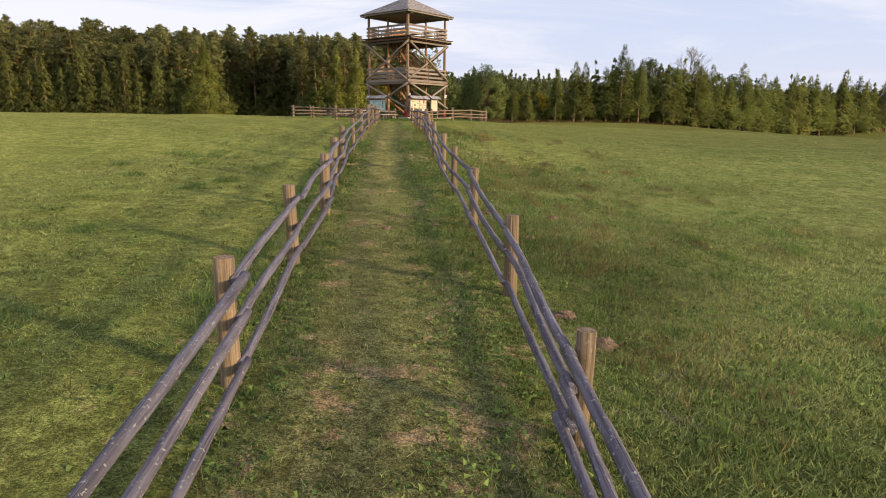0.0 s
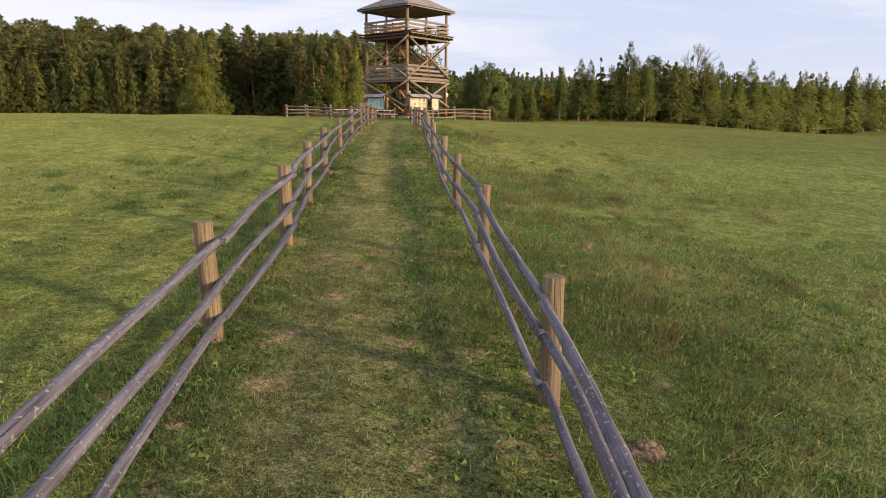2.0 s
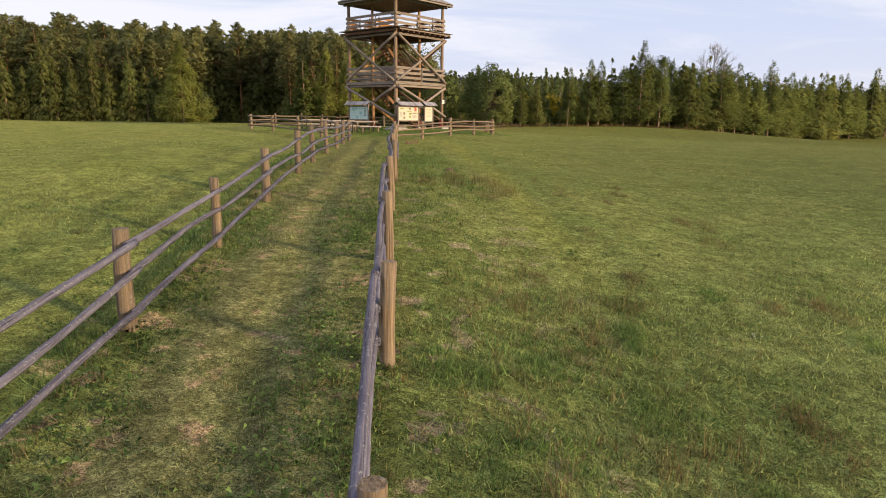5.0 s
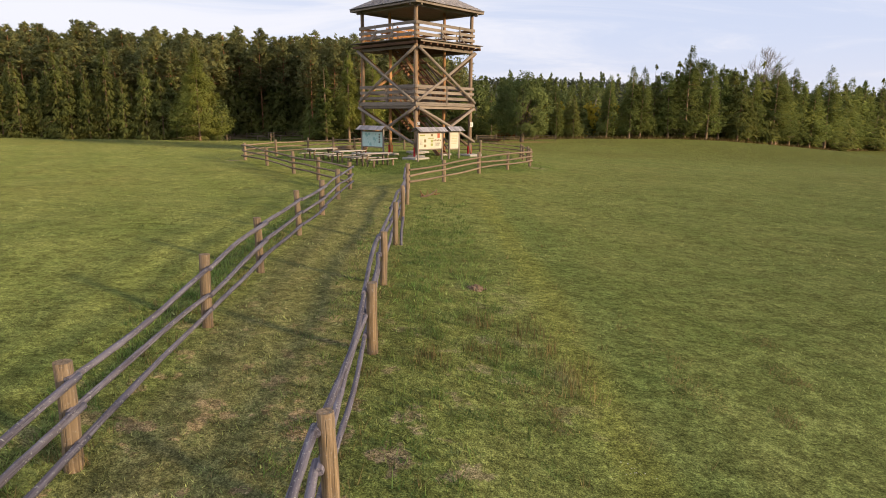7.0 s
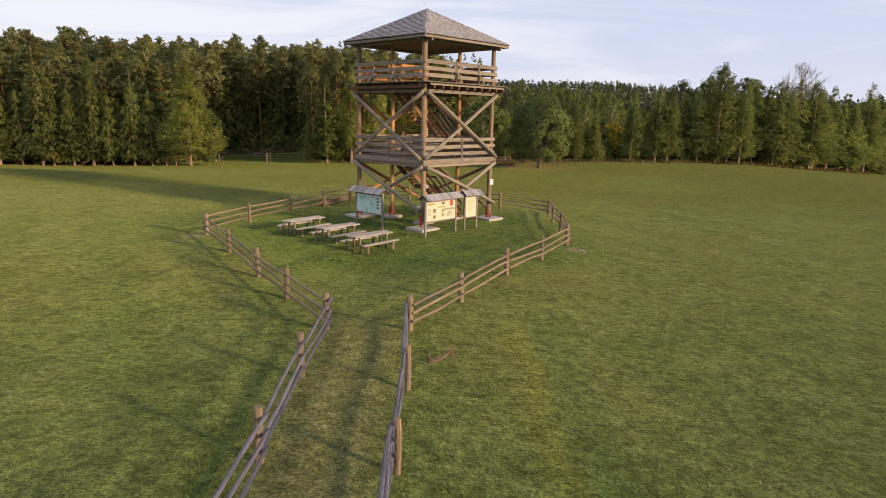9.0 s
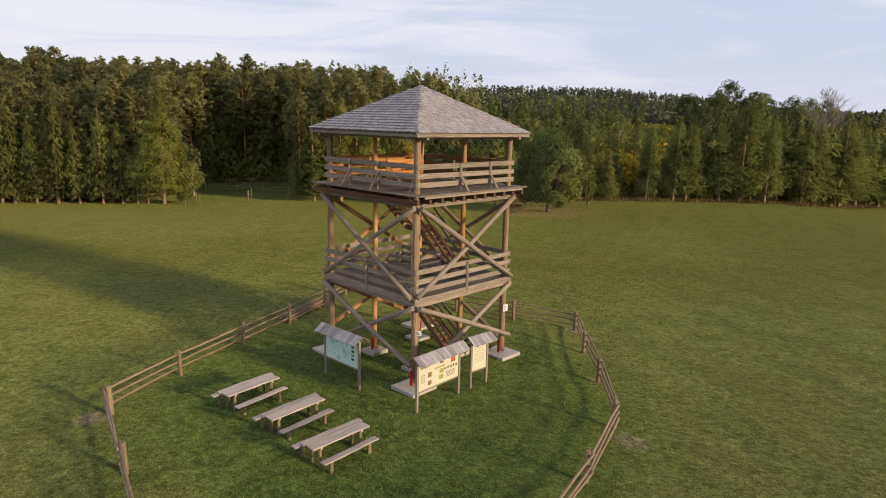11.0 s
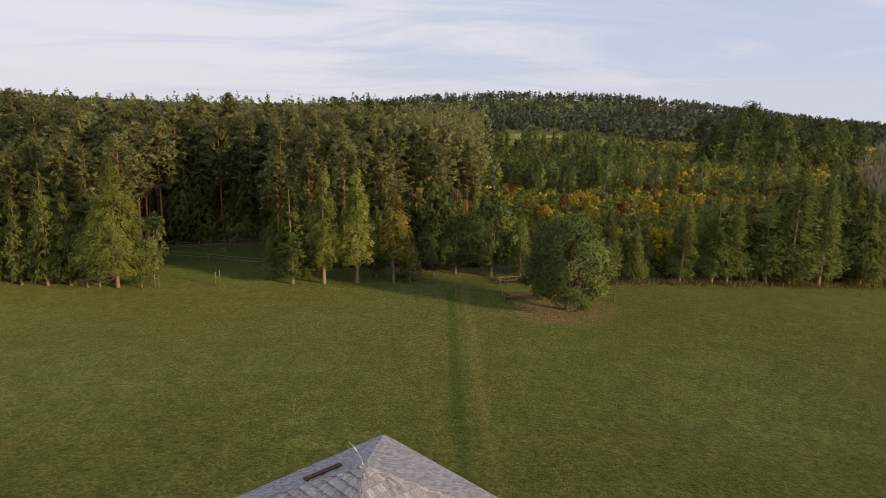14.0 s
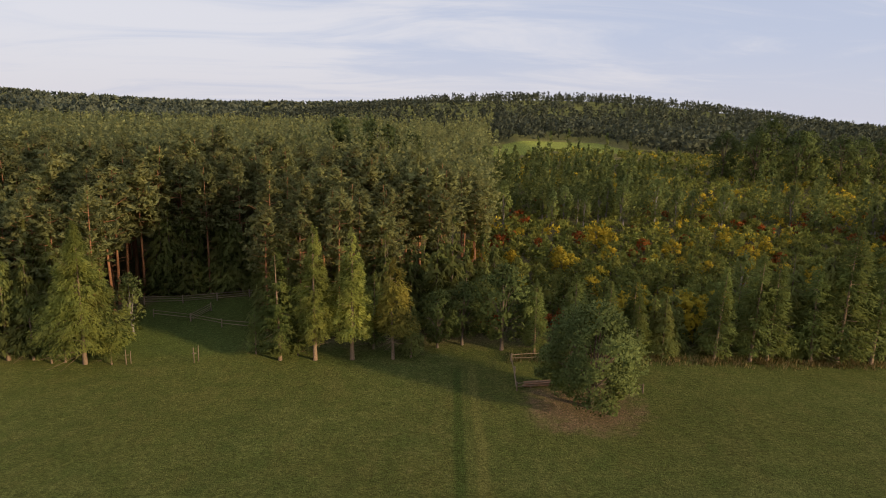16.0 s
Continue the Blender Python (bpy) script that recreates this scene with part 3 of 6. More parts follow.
def build_tower():
    t = thing("watchtower", Matrix(), "weathered timber lookout tower with shingled pyramid roof on concrete pads", "watchtower")
    corners = [(-A, -A), (A, -A), (A, A), (-A, A)]
    inner = [(-A / 2, -A / 2), (A / 2, -A / 2), (A / 2, A / 2), (-A / 2, A / 2)]
    for i, (u, v) in enumerate(corners + inner):
        r = 0.145 if i < 4 else 0.12
        g = min(gz(*tw(u, v, 0).xy), 0.0)
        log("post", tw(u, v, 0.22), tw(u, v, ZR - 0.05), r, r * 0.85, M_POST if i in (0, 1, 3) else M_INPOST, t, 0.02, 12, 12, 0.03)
        # concrete pad and red steel boot
        w = 0.66 if i < 4 else 0.45
        pad = box_bm(-w, w, -w, w, 0, 0.30, 0.02)
        part("concrete_pad", pad, M_PAD, t, "pale cast concrete footing", Matrix.Translation(tw(u, v, g - 0.17)) @ pose(0, 0, 0, 0, 0, 45))
        for s in (-1, 1):
            b = box_bm(-0.075, 0.075, -0.012, 0.012, 0, 0.62, 0.004)
            part("steel_boot", b, M_RED, t, "red painted steel strap", Matrix.Translation(tw(u + s * (r + 0.015), v, 0.10)) @ pose(0, 0, 0, 0, 0, 135))
    # horizontal ring beams under both decks
    faces = [(0, 1), (1, 2), (2, 3), (3, 0)]
    for i, j in faces:
        (u0, v0), (u1, v1) = corners[i], corners[j]
        mu, mv = (u0 + u1) / 2, (v0 + v1) / 2
        ou, ov = mu / A, mv / A
        du, dv = (u1 - u0) / (2 * A), (v1 - v0) / (2 * A)
        o = 0.19
        outer = i in (0, 3)
        # upper back rails: left ones coloured as sunlit, right ones as shaded
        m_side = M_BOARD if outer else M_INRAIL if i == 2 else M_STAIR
        # edge board of the middle deck
        beam("edge_beam", tw(u0 + ou * o - du * .25, v0 + ov * o - dv * .25, Z1 - 0.10), tw(u1 + ou * o + du * .25, v1 + ov * o + dv * .25, Z1 - 0.10), 0.09, 0.24, M_BOARD, t, warp=0.006)
        for z in (Z1 - 0.32, Z2 - 0.47):
            beam("ring_beam", tw(u0 + ou * .02, v0 + ov * .02, z), tw(u1 + ou * .02, v1 + ov * .02, z), 0.14, 0.18, M_BOARD, t)
        beam("wall_plate", tw(u0 - du * .55, v0 - dv * .55, ZR - 0.10), tw(u1 + du * .55, v1 + dv * .55, ZR - 0.10), 0.14, 0.16, M_BOARD, t)
        # crossed round braces, outside the posts
        oo = 0.22
        for sgn in (1, -1):
            a, b = ((u0, v0), (u1, v1)) if sgn == 1 else ((u1, v1), (u0, v0))
            e = oo + (0.14 if sgn == 1 else 0.0)
            sx = 1 if sgn == 1 else -1
            # back braces too: sunlit orange on the left, shaded brown on the right
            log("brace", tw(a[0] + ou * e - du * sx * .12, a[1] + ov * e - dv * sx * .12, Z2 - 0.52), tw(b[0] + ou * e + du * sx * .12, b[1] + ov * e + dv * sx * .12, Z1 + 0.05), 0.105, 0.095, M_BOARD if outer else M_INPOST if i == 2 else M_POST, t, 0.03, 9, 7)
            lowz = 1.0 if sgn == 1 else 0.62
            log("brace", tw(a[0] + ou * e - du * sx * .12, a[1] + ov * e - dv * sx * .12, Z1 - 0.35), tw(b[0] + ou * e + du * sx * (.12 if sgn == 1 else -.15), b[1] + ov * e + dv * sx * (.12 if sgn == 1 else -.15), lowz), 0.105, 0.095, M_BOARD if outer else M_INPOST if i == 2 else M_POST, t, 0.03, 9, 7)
        # rails: three boards on each storey
        for z0, hs, mids in ((Z1, (0.30, 0.68, 1.06), (0.5,)), (Z2, (0.32, 0.66, 1.02), (0.40, 0.73) if i == 0 else (0.30, 0.63))):
            off = 0.16 if z0 == Z2 else 0.175
            for h in hs:
                j1 = random.uniform(-.015, .015)
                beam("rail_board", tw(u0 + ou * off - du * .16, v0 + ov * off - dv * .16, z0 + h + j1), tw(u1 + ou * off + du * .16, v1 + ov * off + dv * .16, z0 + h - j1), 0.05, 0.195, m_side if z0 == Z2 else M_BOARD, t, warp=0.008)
            for f in mids:
                fu, fv = u0 + (u1 - u0) * f, v0 + (v1 - v0) * f
                e = off + 0.06
                beam("rail_post", tw(fu + ou * e, fv + ov * e, z0 - (0.15 if z0 == Z1 else 0)), tw(fu + ou * e, fv + ov * e, z0 + 1.12), 0.10, 0.07, M_BOARD, t, up=(ou, ov, 0))
                if z0 == Z2:
                    beam("rail_strut", tw(fu + ou * (e + .42), fv + ov * (e + .42), z0 + 0.02), tw(fu + ou * (e + .05), fv + ov * (e + .05), z0 + 0.55), 0.11, 0.045, M_BOARD, t, up=tw(ou, ov, 0.3))
    # joists of the upper deck, two layers whose ends show under the edges
    H = 4.75 / math.sqrt(2)
    for k in range(9):
        c = -H + 0.25 + k * (2 * H - 0.5) / 8
        beam("joist", tw(-A + .05, c, Z2 - 0.115), tw(H - .04, c, Z2 - 0.115), 0.10, 0.13, M_BOARD, t, warp=0.01)
    for k in range(11):
        c = -H + 0.2 + k * (2 * H - 0.4) / 10
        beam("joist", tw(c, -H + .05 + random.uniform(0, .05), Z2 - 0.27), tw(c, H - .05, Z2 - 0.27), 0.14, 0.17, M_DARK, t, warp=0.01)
    for k in range(7):
        c = -A + 0.1 + k * (2 * A - 0.2) / 6
        beam("joist", tw(-A - .1, c, Z1 - 0.14), tw(A + .1, c, Z1 - 0.14), 0.09, 0.17, M_BOARD, t)
    # deck planks with the stair openings left free
    for zz, half in ((Z2, H), (Z1, A + 0.14)):
        n = int(2 * half / 0.15)
        w = 2 * half / n
        for k in range(n):
            c = -half + (k + .5) * w
            open_here = -A / 2 - 0.15 < c < A / 2 - 0.85
            gap = A / 2 - 1.0 if zz == Z2 else -1.0
            spans = [(-half, gap), (A / 2 + 0.06, half)] if open_here else [(-half, half)]
            for s0, s1 in spans:
                e0, e1 = random.uniform(-.02, .02), random.uniform(-.02, .02)
                beam("deck_plank", tw(c, s0 + e0, zz - 0.025), tw(c, s1 + e1, zz - 0.025), w - 0.006, 0.045, M_DECK, t, warp=0.003, bev=0.004)
    # stairs: two flights a storey around a landing
    wdt = 0.42
    for z0, z1 in ((0.02, Z1), (Z1, Z2)):
        zm = (z0 + z1) / 2
        vl = A / 2 - 0.92
        nstep = 10
        fl = ((lambda f: (A / 2 - 0.46, -A / 2 - 0.45 + (vl + A / 2 + 0.45) * f), z0, zm, (1, 0)),
              (lambda f: (vl + (-A / 2 - 0.12 - vl) * f, A / 2 - 0.46), zm, z1, (0, 1)))
        for fn, za, zb, (su, sv) in fl:
            for s in (-1, 1):
                (ua, va), (ub, vb) = fn(0), fn(1)
                beam("stringer", tw(ua + su * s * wdt, va + sv * s * wdt, za - 0.02), tw(ub + su * s * wdt, vb + sv * s * wdt, zb - 0.10), 0.05, 0.26, M_STAIR, t)
                for hh in (0.50, 0.92):
                    beam("stair_rail", tw(ua + su * s * (wdt + .04), va + sv * s * (wdt + .04), za + hh), tw(ub + su * s * (wdt + .04), vb + sv * s * (wdt + .04), zb + hh - 0.05), 0.04, 0.13, M_STAIR if s < 0 else M_BOARD, t)
            for k in range(1, nstep):
                f = k / nstep
                uc, vc = fn(f)
                beam("tread", tw(uc - su * wdt, vc - sv * wdt, za + (zb - za) * f), tw(uc + su * wdt, vc + sv * wdt, za + (zb - za) * f), 0.24, 0.045, M_STAIR, t)
        for k in range(6):
            c = vl + 0.07 + k * 0.155
            beam("landing_plank", tw(c, vl, zm), tw(c, A / 2 + .03, zm), 0.145, 0.045, M_DECK, t)
        for q0, q1 in (((A / 2, vl), (A / 2, A / 2)), ((vl, A / 2), (A / 2, A / 2)), ((vl, vl), (A / 2, vl)), ((vl, vl), (vl, A / 2))):
            beam("landing_beam", tw(*q0, zm - 0.12), tw(*q1, zm - 0.12), 0.08, 0.18, M_STAIR, t)
        for hh in (0.45, 0.95):
            beam("landing_rail", tw(A / 2 + .1, vl, zm + hh), tw(A / 2 + .1, A / 2 + .1, zm + hh), 0.04, 0.14, M_STAIR, t)
            beam("landing_rail", tw(vl, A / 2 + .1, zm + hh), tw(A / 2 + .1, A / 2 + .1, zm + hh), 0.04, 0.14, M_STAIR, t)
    # rails round the stair openings of both decks
    o0, o1, o2, o3 = -A / 2 - .2, A / 2 - .85, A / 2 - 1.02, A / 2 + .08
    mid_runs = (((-1.38, -1.05), (.38, -1.05)), ((-1.38, -1.05), (-1.38, .40)), ((.38, -1.05), (.38, o3)), ((o0, o3), (.38, o3)))
    top_runs = (((o0, o2), (o1, o2)), ((o0, o3), (o1, o3)), ((o1, o2), (o1, o3)))
    for zz, runs, hs, mat in ((Z1, mid_runs, (0.36, 0.70, 1.04), M_BOARD), (Z2, top_runs, (0.50, 1.0), M_INRAIL)):
        for q0, q1 in runs:
            for hh in hs:
                beam("opening_rail", tw(*q0, zz + hh), tw(*q1, zz + hh + random.uniform(-.02, .02)), 0.04, 0.16, mat, t, warp=0.006)
        for q in dict.fromkeys(q for run in runs for q in run):
            beam("opening_post", tw(*q, zz), tw(*q, zz + 1.14), 0.09, 0.09, mat, t)
    return t


tower = build_tower()


def build_roof():
    """Pyramid roof: rafters, boarding, fascia, hip boards and three courses of shingle thickness."""
    H = 4.77 / math.sqrt(2)
    ze, za = 10.10, 11.95
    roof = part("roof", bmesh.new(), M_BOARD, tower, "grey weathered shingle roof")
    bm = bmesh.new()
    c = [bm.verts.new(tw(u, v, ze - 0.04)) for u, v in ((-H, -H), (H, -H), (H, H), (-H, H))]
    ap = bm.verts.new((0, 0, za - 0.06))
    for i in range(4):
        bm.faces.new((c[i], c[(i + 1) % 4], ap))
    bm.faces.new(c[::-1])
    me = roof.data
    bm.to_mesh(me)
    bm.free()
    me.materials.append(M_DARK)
    for i in range(4):
        us = [(-H, -H), (H, -H), (H, H), (-H, H)]
        p, q = us[i], us[(i + 1) % 4]
        beam("fascia", tw(p[0] * .995, p[1] * .995, ze - 0.10), tw(q[0] * .995, q[1] * .995, ze - 0.10), 0.04, 0.115, M_BOARD, roof)
        log("hip_batten", tw(*p, ze - 0.02), (0, 0, za - 0.02), 0.03, 0.03, M_SHINGLE, roof, 0, 6, 3)
    # shingles, course by course
    sl = math.hypot(H, za - ze)
    rows = 18
    exp = sl / rows
    proto = []
    for k in range(6):
        w, L = 0.056 + 0.008 * k, exp * 1.6
        b = bmesh.new()
        dz = 0.046
        pts = [(0, -w / 2), (0, w / 2), (L, w / 2 * .97), (L, -w / 2 * .97)]
        lo = [b.verts.new((px, py, 0.002)) for px, py in pts]
        hi = [b.verts.new((px, py, dz * (1 - 0.75 * px / L))) for px, py in pts]
        b.faces.new(hi)
        for a in range(4):
            b.faces.new((lo[a], lo[(a + 1) % 4], hi[(a + 1) % 4], hi[a]))
        me = bpy.data.meshes.new("shingle")
        b.to_mesh(me)
        b.free()
        me.materials.append(M_SHINGLE)
        proto.append((w, me))
    rest_v, rest_f = [], []
    singles = 0
    rng = random.Random(3)
    apex = Vector((0, 0, za))
    for i in range(4):
        us = [(-H, -H), (H, -H), (H, H), (-H, H)]
        p, q = tw(*us[i], ze), tw(*us[(i + 1) % 4], ze)
        ex = (q - p).normalized()
        mid = (p + q) / 2
        up = (apex - mid).normalized()
        nz = ex.cross(up).normalized()
        R = Matrix((up, ex * -1, nz)).transposed()
        if R.determinant() < 0:
            R = Matrix((up, ex, nz)).transposed()
        half = (q - p).length / 2
        for r in range(rows):
            s0 = r * exp - 0.04
            hw = half * (1 - max(s0, 0) / sl)
            xx = -hw + rng.uniform(0, 0.03)
            while xx < hw - 0.03:
                k = rng.randrange(6)
                w, me = proto[k]
                w = min(w, hw - xx)
                side_d = hw - abs(xx + w / 2)
                turn = math.copysign(max(0.0, 1 - side_d / .38) * 34, (xx + w / 2)) * (-1 if R.col[1].dot(ex) > 0 else 1)
                o = mid + up * (s0 + rng.uniform(-.007, .007)) + ex * (xx + w / 2) + nz * (0.03 + rng.uniform(0, .008))
                Rm = R.to_4x4() @ pose(0, 0, 0, 0, 2.2 + rng.uniform(-.5, .5), rng.uniform(-1.2, 1.2) + turn)
                m = Matrix.Translation(o) @ Rm
                if abs(w - proto[k][0]) > 0.01:
                    m = m @ Matrix.Diagonal((1, w / proto[k][0], 1, 1))
                if i in (0, 3) and 4 <= r < 11 and singles < 300:
                    ob = new("shingle", me)
                    put_under(ob, roof, m)
                    singles += 1
                else:
                    base = len(rest_v)
                    rest_v.extend(m @ v.co for v in me.vertices)
                    rest_f.extend([base + vi for vi in f.vertices] for f in me.polygons)
                xx += w + 0.006
    me = bpy.data.meshes.new("shingles")
    me.from_pydata([tuple(v) for v in rest_v], [], rest_f)
    me.materials.append(M_SHINGLES_REST)
    ob = new("shingles", me)
    put_under(ob, roof, Matrix())
    tagged(ob, kind="stuff")
    # lightning rod and cable
    log("lightning_rod", (0, 0, za - .05), (-0.10, 0.02, za + 0.30), 0.011, 0.008, M_STEEL, roof, 0.03, 5, 4, 0)
    for tip in ((-0.24, 0.05, za + 0.52), (-0.34, 0.0, za + 0.62)):
        log("rod_prong", (-0.09, 0.02, za + 0.27), tip, 0.008, 0.005, M_STEEL, roof, 0.02, 5, 3, 0)
    slope = (za - ze) / H
    foot = lambda u, v, up: tw(u, v, za - slope * v + up)
    beam("crawl_board", foot(-.80, 1.08, .17), foot(.16, 1.05, .15), 0.12, 0.045, M_DARK, roof)
    for f in (.1, .5, .9):
        u, v = -.80 + .96 * f, 1.08
        beam("bracket", foot(u, v, .0), foot(u, v, .12), 0.04, 0.04, M_DARK, roof)
    pts = [(0, -H * 1.36, ze), (-0.14, -D - .14, ze - .3), (-0.16, -D - .2, 8.4), (-0.3, -D - .85, Z2 + .02), (-.12, -D - .2, Z2 - .4), (-.16, -D - .17, 5.5), (-.15, -D - .2, 3.4), (-.13, -D - .18, 2.6)]
    for a, b in zip(pts, pts[1:]):
        log("cable", a, b, 0.007, 0.007, M_CABLE, tower, 0.015, 5, 3, 0, "thin grey earthing cable")


def island_wood(src, name):
    """A copy of a timber material that varies loose pieces of one mesh."""
    m = src.copy()
    m.name = name
    nt = m.node_tree
    geo = nt.nodes.new("ShaderNodeNewGeometry")
    for n in [n for n in nt.nodes if n.type == "OBJECT_INFO"]:
        for l in list(n.outputs["Random"].links):
            nt.links.new(geo.outputs["Random Per Island"], l.to_socket)
    return m


M_SHINGLES_REST = island_wood(wood("shingle_grey_even", (0.125, 0.118, 0.130), (0.430, 0.408, 0.428), (0.300, 0.282, 0.300), grain=(34, 34, 34), rnd=0.6), "shingle_grey_joined")
build_roof()

for name, c, w, h, nrm in (("notice_plate", tw(-A, -A - .16, 2.32), 0.30, 0.20, (-.1, -1)), ("notice_plate", tw(A, -A - .17, 2.25), 0.26, 0.32, (0.55, -.85))):
    ob = part(name, box_bm(-w / 2, w / 2, -0.008, 0.008, -h / 2, h / 2, 0.003), M_WHITE, tower, "small white notice plate", Matrix.Translation(c) @ pose(0, 0, 0, 0, 0, math.degrees(math.atan2(nrm[0], -nrm[1]))))
    for k in range(3):
        part("print", box_bm(-w * .38, w * (.1 + .1 * k), -0.011, -0.009, h * (.2 - .2 * k) - .012, h * (.2 - .2 * k) + .012), M_INK, ob, "", WORLD_OF[ob])

# ---- fences ----


def fence(name, posts, label, group, side=1.0, height=1.10, rails=(0.91, 0.62, 0.33), pr=0.078, rr=0.040, mp=None, mr=None, fixed=None):
    """Round posts with rough poles fixed on one side (side: +1 left of the run, -1 right). fixed: rail heights post by post."""
    x0, y0 = posts[0][:2]
    f = thing(name, Matrix.Translation((x0, y0, gz(x0, y0))), label, "fence", group)
    mp, mr = mp or M_FPOST, mr or M_RAIL
    rng = random.Random(len(posts) * 7 + int(abs(x0) * 10))
    for i, (x, y, *more) in enumerate(posts):
        z = gz(x, y)
        lean = (rng.uniform(-.03, .03), rng.uniform(-.03, .03))
        h = more[0] if more else height + rng.uniform(-.05, .08)
        r = pr * rng.uniform(.88, 1.12)
        log("post", (x, y, z - 0.25), (x + lean[0] * h, y + lean[1] * h, z + h), r * 1.04, r * .95, mp, f, 0.012, 11, 5, 0.035, seed=rng.random())
    if fixed:
        lift = [list(row) for row in fixed]
    else:
        lift = [[hz + rng.uniform(-.04, .04) for hz in rails] for _ in posts]
    for i in range(len(posts) - 1):
        (xa, ya), (xb, yb) = posts[i][:2], posts[i + 1][:2]
        d = Vector((xb - xa, yb - ya, 0)).normalized()
        nrm = Vector((-d.y, d.x, 0)) * side * (pr * .8 + rr * .65)
        for k in range(len(rails)):
            ext = rng.uniform(.05, .13)
            step = 0.30 * (i % 2)
            a = Vector((xa, ya, gz(xa, ya) + lift[i][k])) + nrm * (1 + step) - d * ext
            b = Vector((xb, yb, gz(xb, yb) + lift[i + 1][k])) + nrm * (1 + step) + d * ext
            ra = rr * rng.uniform(.88, 1.05)
            rb = rr * rng.uniform(.70, .90)
            if i % 2:
                ra, rb = rb, ra
            log("rail", a, b, ra, rb, mr, f, rng.uniform(.015, .05), 9, 19, 0.11, seed=rng.random())
    return f


LEFT = [(-2.95, -69.9), (-2.94, -66.3), (-2.92, -62.68, 1.11), (-2.95, -59.03, 1.12), (-2.89, -55.45, 1.17), (-3.0, -52.1, 1.2), (-3.09, -48.1, 1.2), (-3.0, -44.7, 1.13), (-2.87, -41.2, 1.12), (-2.72, -37.6, 1.15), (-2.72, -34.3, 1.13), (-2.69, -30.45, 1.2), (-2.6, -27.1, 1.15), (-2.65, -23.2, 1.17), (-2.6, -19.67, 1.13)]
RIGHT = [(-0.7, -71.0), (-0.5, -67.2), (-0.22, -63.5, 0.90), (-0.09, -60.13, 1.05), (-0.08, -56.25, 1.13), (-0.08, -52.68, 1.1), (-0.1, -49.1, 1.11), (-0.1, -45.6, 1.13), (-0.1, -42.1, 1.12), (-0.04, -38.5, 1.04), (-0.12, -34.86, 1.04), (-0.09, -30.8, 1.1), (-0.04, -27.2, 1.12), (0.0, -23.6), (-0.1, -19.7)]
LEFT_RAILS = [(.91, .6, .25), (.91, .6, .22), (.93, .6, .21), (.95, .57, .25), (1.03, .62, .29), (1.07, .70, .32), (1.03, .70, .23), (.93, .62, .2), (.95, .62, .26), (.95, .52, .29), (1.0, .63, .33), (.97, .63, .29), (.95, .63, .3), (.95, .63, .31), (.95, .63, .32)]
RIGHT_RAILS = [(.85, .55, .2), (.8, .5, .18), (.74, .47, .18), (.88, .61, .21), (1.08, .70, .29), (.93, .52, .2), (.98, .62, .28), (.97, .62, .3), (.95, .62, .3), (.9, .56, .25), (.92, .58, .27), (.95, .62, .3), (.95, .62, .3), (.95, .62, .3), (.95, .62, .3)]
G1 = "pole fences of the path and enclosure"
fence("pole_fence", LEFT, "weathered pole fence with three grey rails along the path", G1, -1, pr=0.086, rr=0.044, fixed=LEFT_RAILS)
fence("pole_fence", RIGHT, "weathered pole fence with three grey rails along the path", G1, 1, rr=0.043, fixed=RIGHT_RAILS)
fence("pole_fence", [(-2.6, -19.67), (-4.45, -16.8), (-6.2, -14.05), (-8.5, -10.3), (-10.8, -6.57)], "three-rail pole fence of the tower enclosure", G1, 1, pr=0.09, rr=0.05, mr=M_OLD)
fence("pole_fence", [(-10.85, -6.5), (-9.6, -3.2), (-8.1, 0.4), (-6.7, 3.8), (-5.4, 7.2), (-4.6, 9.6)], "three-rail pole fence of the tower enclosure", G1, 1, rr=0.05, mr=M_OLD)
fence("pole_fence", [(-4.6, 9.6), (-1.2, 8.4), (2.1, 7.1), (5.2, 5.6), (8.43, 4.6)], "three-rail pole fence of the tower enclosure", G1, 1, rr=0.042, mr=M_OLD)
fence("pole_fence", [(8.43, 4.6), (8.1, 1.3), (7.85, -2.4), (7.38, -6.58)], "three-rail pole fence of the tower enclosure", G1, 1, pr=0.09, rr=0.05, mr=M_OLD)
fence("pole_fence", [(7.38, -6.58), (5.5, -10.2), (3.55, -13.2), (1.58, -16.7), (-0.1, -19.7)], "three-rail pole fence of the tower enclosure", G1, 1, pr=0.09, rr=0.05, mr=M_OLD)

# ---- picnic tables and benches ----


def table_thing():
    t = thing("picnic_table", Matrix(), "plank picnic table on four round legs set in the grass", "table", "picnic tables and benches")
    for k, y in enumerate((-0.235, 0.0, 0.235)):
        bm = box_bm(-1.15 + random.uniform(-.04, .04), 1.15 + random.uniform(-.05, .05), y - .112, y + .112, 0.70, 0.755, 0.01)
        bmesh.ops.subdivide_edges(bm, edges=[e for e in bm.edges if e.calc_length() > 1], cuts=5)
        for v in bm.verts:
            v.co.z += 0.006 * math.sin(v.co.x * 3 + k)
            v.co.y += random.uniform(-.012, .012)
        part("top_plank", bm, M_TABLE, t)
    for x in (-0.8, 0.8):
        beam("cross_bar", (x, -.32, .655), (x, .32, .655), 0.09, 0.08, M_TABLE, t)
        for y in (-.22, .22):
            log("leg", (x, y, -0.1), (x, y, .62), 0.06, 0.055, M_FPOST, t, 0.0, 9, 3)
    return t


